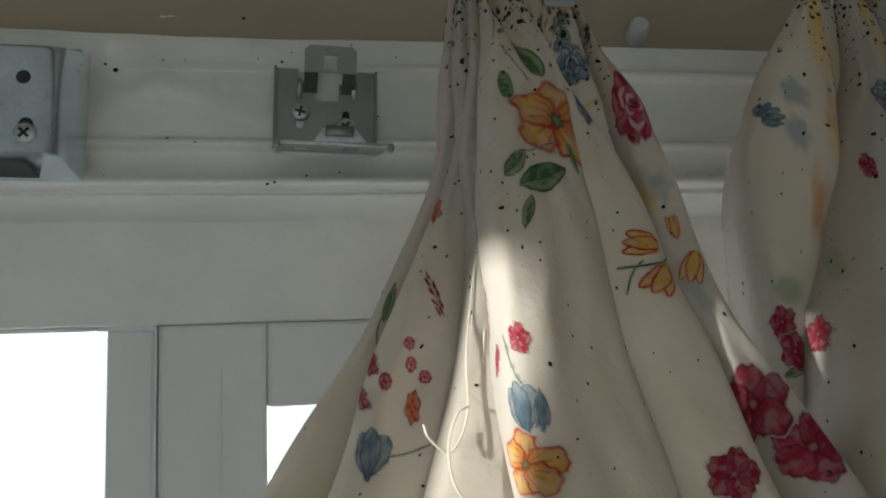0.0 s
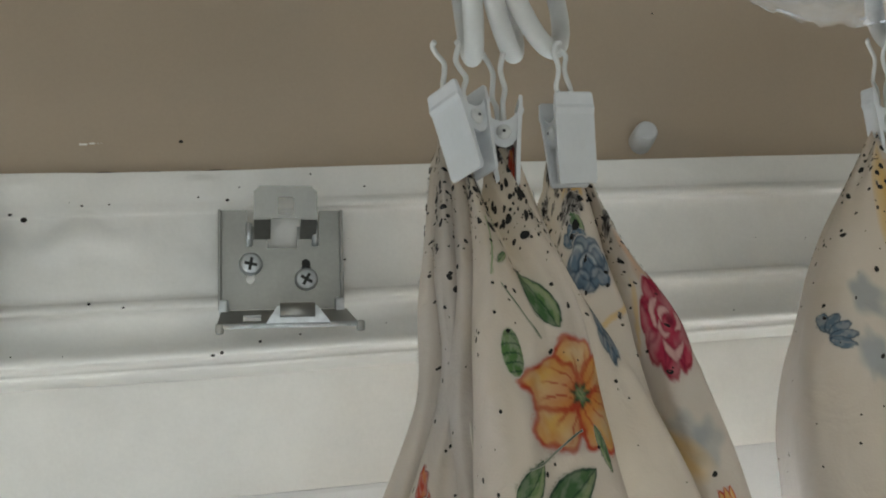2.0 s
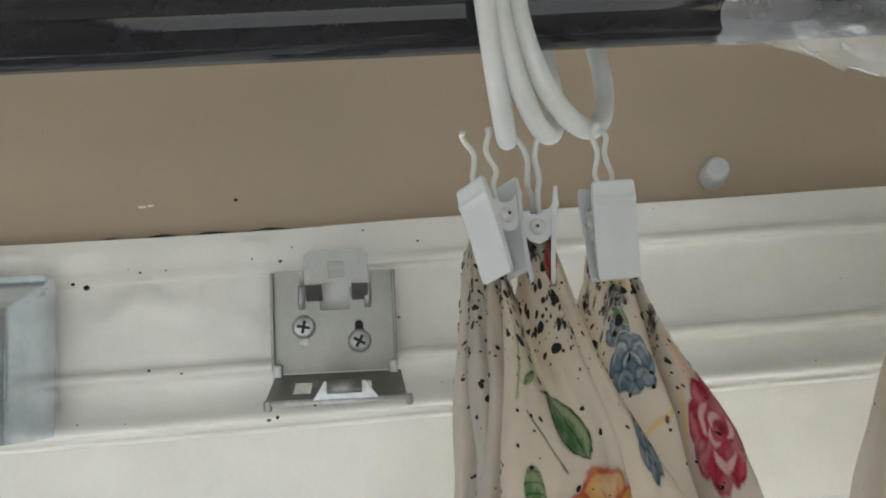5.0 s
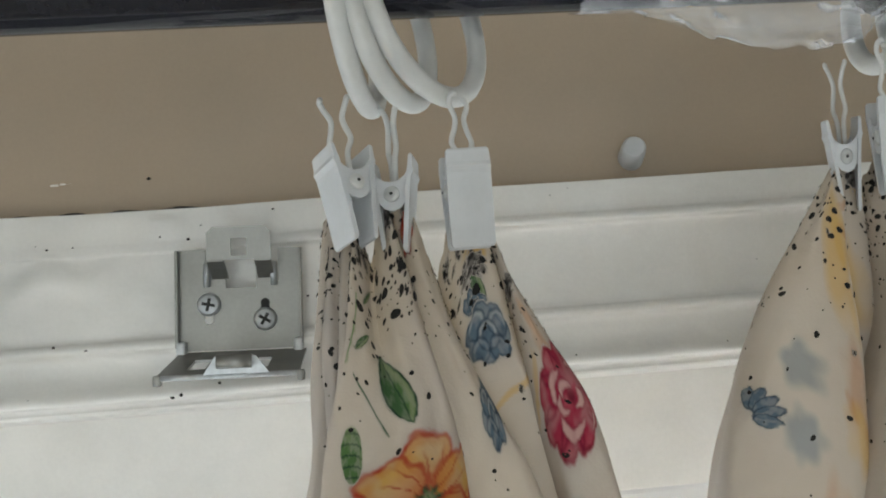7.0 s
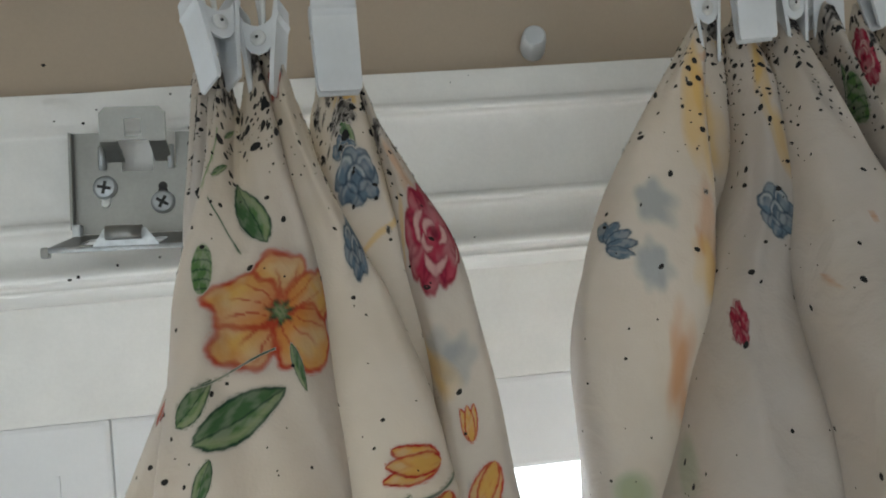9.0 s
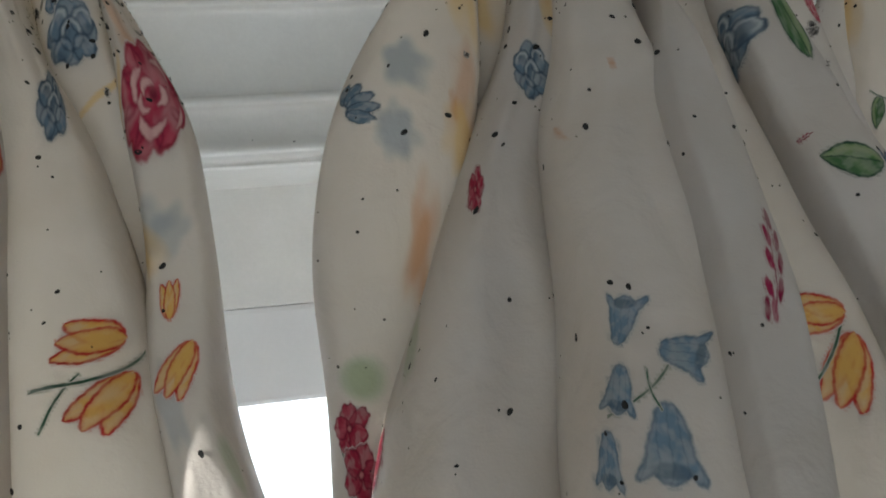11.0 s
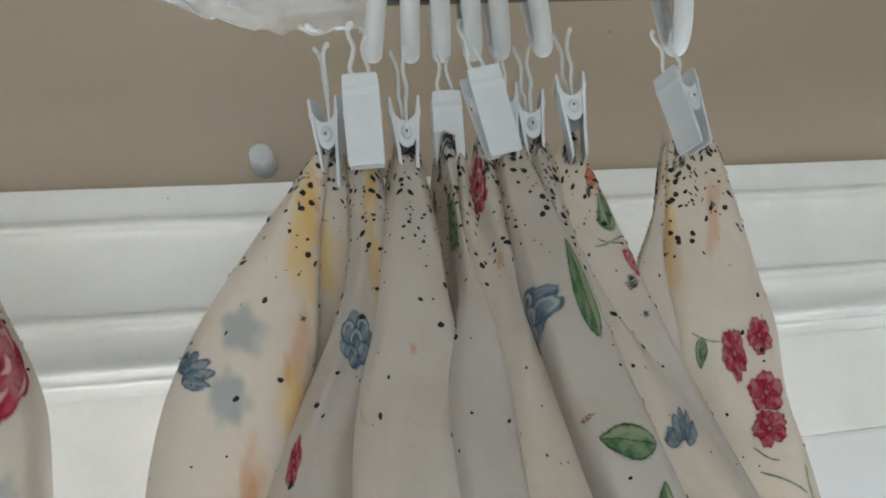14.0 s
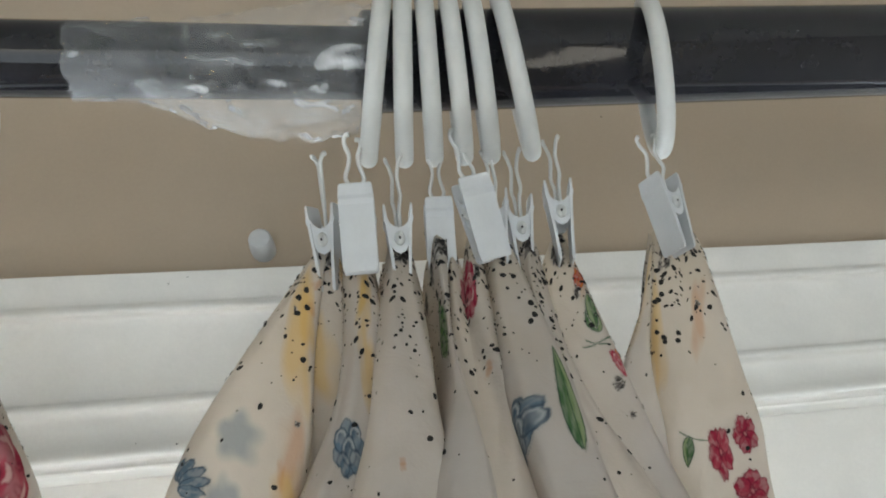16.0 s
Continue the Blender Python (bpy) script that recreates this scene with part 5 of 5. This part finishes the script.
left_cloth.put("bell", 0.2644, 2.0378, (-0.0002, -0.0058), (-0.0019, 0.0000), 5)
left_cloth.put("pansy", 0.2581, 2.0248, (0.0000, 0.0079), (0.0103, 0.0005), 3)
left_cloth.put("tulip", 0.3693, 2.0848, (-0.0075, 0.0003), (0.0025, 0.0047), 1)
left_cloth.put("tulip", 0.3708, 2.0732, (-0.0061, -0.0048), (-0.0053, 0.0021), 2)
left_cloth.put("tulip", 0.5031, 2.0772, (-0.0030, -0.0054), (-0.0036, 0.0012), 4)
left_cloth.put("tulip", 0.5017, 2.0912, (0.0001, 0.0041), (0.0023, 0.0006), 3)
left_cloth.put("vine", 0.3693, 2.0782, (0.0133, 0.0027), (-0.0007, -0.0026), 1)
left_cloth.put("vine", 0.3610, 2.0739, (-0.0052, -0.0052), (-0.0016, 0.0010), 2)
main_cloth.put("hibiscus", 0.0335, 2.0594, (0.0012, 0.0059), (0.0054, -0.0002), 1)
main_cloth.put("hibiscus", 0.1968, 2.0546, (0.0007, 0.0064), (0.0075, -0.0006), 2)
main_cloth.put("leaf", 0.0366, 2.0437, (0.0048, 0.0020), (0.0009, -0.0019), 3)
main_cloth.put("vine", 0.0324, 2.0493, (-0.0011, 0.0049), (0.0014, 0.0004), 2)
main_cloth.put("fan", 0.0325, 2.1337, (0.0047, 0.0025), (0.0041, -0.0046), 1)
main_cloth.put("blue_bloom", 0.2354, 2.1370, (-0.0056, 0.0085), (0.0101, 0.0002), 2)
main_cloth.put("blue_bloom", 0.5717, 2.1376, (0.0125, 0.0095), (0.0091, -0.0014), 3)
main_cloth.put("leaf", 0.5912, 2.1455, (0.0007, 0.0145), (0.0035, 0.0016), 2)
main_cloth.put("leaf", 0.5859, 2.1080, (-0.0054, 0.0012), (0.0015, 0.0047), 3)
main_cloth.put("leaf", 0.5879, 2.0926, (0.0018, 0.0072), (0.0026, -0.0002), 4)
main_cloth.put("fan", 0.6851, 2.1076, (0.0048, 0.0062), (0.0053, 0.0002), 6)
main_cloth.put("leaf", 0.6754, 2.0817, (0.0017, 0.0061), (0.0048, 0.0008), 5)
main_cloth.put("twig", 0.4113, 2.0908, (0.0011, 0.0081), (0.0031, -0.0002), 1)
main_cloth.put("twig", 0.4842, 2.0782, (-0.0058, 0.0027), (0.0041, 0.0019), 2)
main_cloth.put("tulip", 0.4997, 2.0800, (-0.0054, 0.0002), (0.0012, 0.0039), 3)
main_cloth.put("tulip", 0.5019, 2.0704, (-0.0034, -0.0060), (-0.0041, 0.0018), 4)
main_cloth.put("vine", 0.4997, 2.0734, (0.0051, 0.0056), (0.0012, -0.0013), 2)
main_cloth.put("twig", 0.5790, 2.1132, (0.0023, 0.0010), (0.0004, -0.0009), 2)
main_cloth.put("hibiscus", 0.9612, 2.1241, (0.0003, 0.0091), (0.0040, 0.0002), 5)
main_cloth.put("hibiscus", 0.9697, 2.1291, (-0.0002, 0.0067), (0.0040, 0.0006), 6)
main_cloth.put("hibiscus", 0.9678, 2.1117, (0.0016, 0.0067), (0.0055, -0.0007), 7)
main_cloth.put("hibiscus", 0.9652, 2.1010, (-0.0021, -0.0059), (-0.0057, 0.0006), 8)
main_cloth.put("leaf", 0.9522, 2.1255, (-0.0010, -0.0049), (-0.0023, 0.0004), 8)
main_cloth.put("vine", 0.9541, 2.1298, (0.0043, -0.0017), (-0.0005, -0.0014), 1)
main_cloth.put("vine", 0.9614, 2.0934, (0.0032, -0.0020), (-0.0009, -0.0014), 1)
main_cloth.put("pale_vine", 0.9644, 2.0852, (-0.0056, 0.0039), (0.0012, 0.0019), 2)
main_cloth.put("pale_vine", 0.9722, 2.0812, (-0.0006, -0.0080), (-0.0022, -0.0000), 2)
main_cloth.put("pansy", 0.6776, 2.0650, (0.0039, 0.0107), (0.0079, 0.0008), 6)
main_cloth.put("red_bloom", 0.7913, 2.1833, (-0.0038, -0.0031), (-0.0035, 0.0001), 3)
main_cloth.put("leaf", 0.7895, 2.1726, (-0.0011, -0.0058), (-0.0035, -0.0003), 3)
main_cloth.put("red_bloom", 0.7929, 2.1556, (-0.0024, -0.0025), (-0.0022, -0.0001), 4)
main_cloth.put("vine", 0.7873, 2.1622, (0.0046, -0.0015), (-0.0009, -0.0013), 2)
main_cloth.put("bellflower", 0.3264, 2.0836, (0.0021, 0.0039), (0.0043, -0.0004), 1)
main_cloth.put("bellflower", 0.3354, 2.0782, (0.0039, -0.0011), (-0.0022, -0.0038), 2)
main_cloth.put("bellflower", 0.3235, 2.0734, (-0.0011, -0.0038), (-0.0039, 0.0004), 3)
main_cloth.put("bellflower", 0.3306, 2.0662, (-0.0003, -0.0057), (-0.0052, 0.0004), 4)
main_cloth.put("bellflower", 0.3204, 2.0632, (0.0000, -0.0043), (-0.0038, -0.0000), 5)
main_cloth.put("vine", 0.3269, 2.0728, (0.0060, 0.0040), (0.0010, -0.0011), 1)
main_cloth.put("vine", 0.3293, 2.0734, (0.0005, -0.0030), (-0.0012, -0.0003), 2)
main_cloth.put("hibiscus", 0.0358, 2.0497, (-0.0005, 0.0070), (0.0050, 0.0001), 4)
main_cloth.put("hibiscus", 0.2215, 2.1094, (0.0020, -0.0057), (-0.0035, 0.0004), 5)
main_cloth.put("mould", 0.6736, 2.0626, (-0.0005, -0.0030), (0.0020, -0.0003), 2)
main_cloth.put("mould", 0.3914, 2.1929, (0.0033, 0.0059), (0.0045, 0.0000), 3)
main_cloth.put("mould", 0.7890, 2.1494, (0.0016, 0.0031), (0.0031, 0.0000), 5)
main_cloth.put("mould", 0.1197, 2.1991, (0.0000, 0.0034), (0.0031, 0.0000), 5)
main_cloth.put("mould", 0.7881, 2.1997, (0.0010, 0.0032), (0.0072, 0.0001), 6)
main_cloth.put("mould", 0.5797, 2.2000, (0.0017, 0.0022), (0.0028, 0.0000), 7)
main_cloth.put("mould", 0.3370, 2.1951, (0.0008, 0.0031), (0.0059, 0.0002), 8)
main_cloth.put("mould", 0.9116, 2.1864, (-0.0033, 0.0088), (0.0021, 0.0000), 9)
left_cloth.put("mould", 0.2691, 2.1999, (0.0000, 0.0044), (0.0025, 0.0000), 2)
left_cloth.put("mould", 0.3566, 2.1955, (0.0011, 0.0019), (0.0055, -0.0007), 4)
left_cloth.put("mould", 0.4399, 2.1789, (0.0007, 0.0046), (0.0041, 0.0001), 3)
left_cloth.put("mould", 0.4960, 2.1756, (0.0095, 0.0107), (0.0038, -0.0002), 5)
left_cloth.put("mould", 0.2654, 2.1892, (-0.0011, 0.0039), (0.0027, 0.0000), 6)
left_cloth.put("mould", 0.4324, 2.1936, (0.0016, 0.0043), (0.0034, -0.0013), 6)
left_cloth.put("mould", 0.3589, 2.1907, (0.0022, 0.0041), (0.0039, 0.0002), 7)
left_cloth.put("mould", 0.4341, 2.1931, (0.0004, 0.0013), (0.0013, -0.0006), 3)
left_cloth.put("mould", 0.4336, 2.1946, (0.0005, 0.0014), (0.0015, -0.0006), 5)
left_cloth.put("mould", 0.4353, 2.1871, (0.0003, 0.0011), (0.0010, -0.0005), 9)
left_cloth.put("mould", 0.4945, 2.1851, (0.0012, 0.0022), (0.0018, 0.0000), 5)
left_cloth.put("mould", 0.4884, 2.1841, (0.0000, 0.0022), (0.0018, 0.0000), 5)
left_cloth.put("mould", 0.5030, 2.1924, (0.0008, 0.0022), (0.0025, 0.0005), 6)
left_cloth.put("mould", 0.4370, 2.1796, (0.0003, 0.0019), (0.0011, -0.0007), 9)
left_cloth.put("mould", 0.4378, 2.1813, (0.0002, 0.0015), (0.0008, -0.0003), 9)
left_cloth.put("mould", 0.4398, 2.1827, (0.0003, 0.0016), (0.0009, 0.0000), 5)
left_cloth.put("mould", 0.4393, 2.1797, (0.0003, 0.0018), (0.0008, -0.0001), 5)
left_cloth.put("mould", 0.4413, 2.1792, (0.0003, 0.0016), (0.0010, 0.0001), 1)
left_cloth.put("mould", 0.4399, 2.1773, (0.0004, 0.0025), (0.0013, 0.0000), 9)
left_cloth.put("mould", 0.4348, 2.1760, (0.0003, 0.0012), (0.0012, -0.0005), 4)
left_cloth.put("mould", 0.4324, 2.1766, (0.0000, 0.0019), (0.0016, 0.0000), 8)
left_cloth.put("mould", 0.1934, 2.2000, (0.0000, 0.0021), (0.0016, 0.0000), 6)
left_cloth.put("mould", 0.2355, 2.1997, (0.0008, 0.0011), (0.0012, 0.0000), 1)
left_cloth.put("mould", 0.2744, 2.1994, (-0.0008, 0.0014), (0.0031, 0.0006), 4)
left_cloth.put("mould", 0.2702, 2.1916, (-0.0002, 0.0016), (0.0026, 0.0005), 1)
left_cloth.put("mould", 0.2686, 2.1925, (-0.0004, 0.0024), (0.0038, 0.0008), 5)
left_cloth.put("mould", 0.2669, 2.1845, (-0.0002, 0.0013), (0.0018, 0.0004), 5)
left_cloth.put("mould", 0.2581, 2.1904, (-0.0011, 0.0022), (0.0015, 0.0000), 2)
left_cloth.put("mould", 0.3533, 2.1974, (0.0009, 0.0015), (0.0014, 0.0000), 3)
left_cloth.put("mould", 0.3516, 2.1956, (0.0007, 0.0012), (0.0011, 0.0000), 1)
left_cloth.put("mould", 0.4822, 2.1624, (0.0000, 0.0015), (0.0012, 0.0000), 6)
left_cloth.put("mould", 0.4937, 2.1617, (0.0009, 0.0016), (0.0014, 0.0000), 4)
main_cloth.put("mould", 0.0682, 2.1999, (0.0000, 0.0013), (0.0010, 0.0000), 1)
main_cloth.put("mould", 0.1279, 2.1994, (0.0000, 0.0026), (0.0022, 0.0000), 1)
main_cloth.put("mould", 0.1199, 2.1990, (0.0000, 0.0017), (0.0014, 0.0000), 1)
main_cloth.put("mould", 0.3359, 2.1928, (0.0008, 0.0031), (0.0042, 0.0004), 7)
main_cloth.put("mould", 0.3414, 2.1965, (0.0007, 0.0016), (0.0025, -0.0003), 8)
main_cloth.put("mould", 0.3389, 2.1968, (0.0010, 0.0018), (0.0034, -0.0002), 4)
main_cloth.put("mould", 0.3763, 2.2000, (0.0008, 0.0011), (0.0012, 0.0000), 4)
main_cloth.put("mould", 0.3522, 2.1993, (-0.0008, 0.0011), (0.0012, 0.0000), 4)
main_cloth.put("mould", 0.3915, 2.1996, (0.0009, 0.0012), (0.0014, 0.0000), 6)
main_cloth.put("mould", 0.3537, 2.1998, (0.0006, 0.0023), (0.0016, 0.0000), 7)
main_cloth.put("mould", 0.5868, 2.2000, (0.0014, 0.0025), (0.0020, 0.0000), 1)
main_cloth.put("mould", 0.5838, 2.1998, (0.0008, 0.0011), (0.0022, -0.0000), 3)
main_cloth.put("mould", 0.5833, 2.1928, (0.0013, 0.0023), (0.0042, -0.0008), 6)
main_cloth.put("mould", 0.5869, 2.1940, (0.0012, 0.0032), (0.0038, 0.0002), 5)
main_cloth.put("mould", 0.7883, 2.1993, (0.0005, 0.0014), (0.0036, 0.0001), 5)
main_cloth.put("mould", 0.7927, 2.1971, (0.0002, 0.0011), (0.0010, 0.0000), 3)
main_cloth.put("mould", 0.7908, 2.1991, (-0.0014, 0.0019), (0.0045, 0.0001), 3)
main_cloth.put("mould", 0.7830, 2.1940, (0.0011, 0.0018), (0.0036, -0.0004), 7)
main_cloth.put("mould", 0.7857, 2.1947, (0.0008, 0.0015), (0.0022, 0.0001), 3)
main_cloth.put("mould", 0.9477, 2.1874, (0.0001, 0.0014), (0.0013, 0.0000), 7)
main_cloth.put("mould", 0.9527, 2.1886, (0.0003, 0.0026), (0.0035, 0.0001), 4)
main_cloth.put("mould", 0.9483, 2.1890, (0.0001, 0.0025), (0.0021, 0.0000), 9)
main_cloth.put("mould", 0.9716, 2.1999, (0.0000, 0.0022), (0.0037, -0.0000), 1)
main_cloth.put("mould", 0.9548, 2.2000, (0.0000, 0.0014), (0.0028, 0.0000), 9)
main_cloth.put("mould", 0.4959, 2.1994, (0.0008, 0.0015), (0.0025, -0.0005), 6)
main_cloth.put("mould", 0.4843, 2.1977, (0.0014, 0.0040), (0.0019, 0.0000), 5)
left_cloth.put("mould", 0.4363, 2.1962, (-0.0006, -0.0041), (-0.0008, 0.0028), 8)
left_cloth.put("mould", 0.3553, 2.1953, (-0.0008, -0.0031), (-0.0031, 0.0001), 4)
left_cloth.put("mould", 0.4401, 2.1793, (-0.0006, -0.0049), (-0.0030, 0.0007), 6)
left_cloth.put("mould", 0.2556, 2.1873, (0.0012, -0.0027), (-0.0021, -0.0006), 2)
left_cloth.put("mould", 0.4369, 2.1878, (-0.0002, -0.0025), (-0.0007, 0.0019), 3)
left_cloth.put("mould", 0.4329, 2.1892, (0.0001, -0.0022), (-0.0012, 0.0013), 6)
left_cloth.put("mould", 0.4937, 2.1686, (-0.0016, -0.0016), (-0.0015, -0.0002), 8)
left_cloth.put("mould", 0.4418, 2.1422, (-0.0002, -0.0015), (-0.0009, -0.0002), 2)
left_cloth.put("mould", 0.2819, 2.1898, (0.0003, -0.0018), (-0.0010, 0.0011), 2)
left_cloth.put("mould", 0.4382, 2.1682, (-0.0002, -0.0033), (-0.0013, 0.0020), 6)
main_cloth.put("mould", 0.1188, 2.1998, (0.0009, -0.0034), (-0.0027, -0.0008), 4)
main_cloth.put("mould", 0.3392, 2.1944, (-0.0004, -0.0040), (-0.0030, -0.0008), 7)
main_cloth.put("mould", 0.3750, 2.1883, (-0.0019, -0.0051), (-0.0023, 0.0033), 0)
main_cloth.put("mould", 0.5859, 2.1952, (-0.0007, -0.0026), (-0.0031, -0.0002), 7)
main_cloth.put("mould", 0.7906, 2.1994, (-0.0026, -0.0024), (-0.0031, 0.0000), 0)
main_cloth.put("mould", 0.9495, 2.1935, (0.0008, -0.0037), (-0.0031, 0.0001), 8)
main_cloth.put("mould", 0.5061, 2.1871, (-0.0014, -0.0042), (-0.0035, 0.0006), 7)
main_cloth.put("mould", 0.7843, 2.1913, (-0.0007, -0.0023), (-0.0019, 0.0004), 4)
main_cloth.put("mould", 0.7859, 2.1796, (-0.0010, -0.0030), (-0.0020, 0.0003), 2)
main_cloth.put("mould", 0.7884, 2.1480, (-0.0007, -0.0022), (-0.0026, -0.0001), 7)
main_cloth.put("mould", 0.7883, 2.1387, (-0.0004, -0.0014), (-0.0018, -0.0002), 4)
main_cloth.put("mould", 0.9650, 2.1736, (0.0001, -0.0016), (-0.0015, -0.0002), 8)
main_cloth.put("mould", 0.0552, 2.1450, (0.0007, -0.0013), (-0.0014, -0.0002), 1)
main_cloth.put("mould", 0.0443, 2.1786, (0.0014, -0.0012), (-0.0011, -0.0003), 2)

hanging = hang("curtain", left_cloth, 1500, 5, "cream floral cotton curtain with black mould spots, gathered in three clips")
gathered = hang("curtain", main_cloth, 2600, 9, "cream floral cotton curtain with black mould spots, gathered on many rings")


def backlight_sheet():
    """A sheet of the same cloth, added unseen behind the gathered front to block backlight."""
    xs, zs = np.linspace(0, 1, 60), np.linspace(2.165, 1.15, 50)
    S, Z = np.meshgrid(xs, zs)
    low = np.clip((2.165 - Z) / 0.16, 0, 1)
    left, right = 0.212 - 0.026 * low, 0.278 + 0.022 * low
    X = left + (right - left) * S
    Y = 0.318 + 0.016 * low + 0.005 * np.sin(S * 40 + 2 * low) * low
    a = (np.arange(49)[:, None] * 60 + np.arange(59)[None]).ravel()
    ob = surface("backlight_sheet", np.stack([X, Y, Z], -1).reshape(-1, 3), np.stack([a, a + 1, a + 61, a + 60], 1), np.tile(CREAM, (3000, 1)), CLOTH)
    ob.parent = gathered


backlight_sheet()


# frayed threads at the curtain's edge
for line in (((.0655, .262, 2.110), (.0640, .252, 2.090), (.0600, .246, 2.072), (.0565, .240, 2.052), (.0555, .236, 2.036), (.0500, .232, 2.026), (.0440, .231, 2.030), (.0425, .231, 2.034)),
             ((.0560, .236, 2.038), (.0520, .232, 2.036), (.0490, .230, 2.028), (.0500, .229, 2.018), (.0545, .229, 2.010), (.0570, .229, 1.996)),
             ((.0670, .268, 2.125), (.0650, .258, 2.112), (.0662, .254, 2.098), (.0630, .249, 2.086), (.0640, .246, 2.070), (.0615, .242, 2.050))):
    part("loose_thread", tube(smooth_line(line, 7), 0.00035, 6), THREAD, hanging, "pale frayed thread")
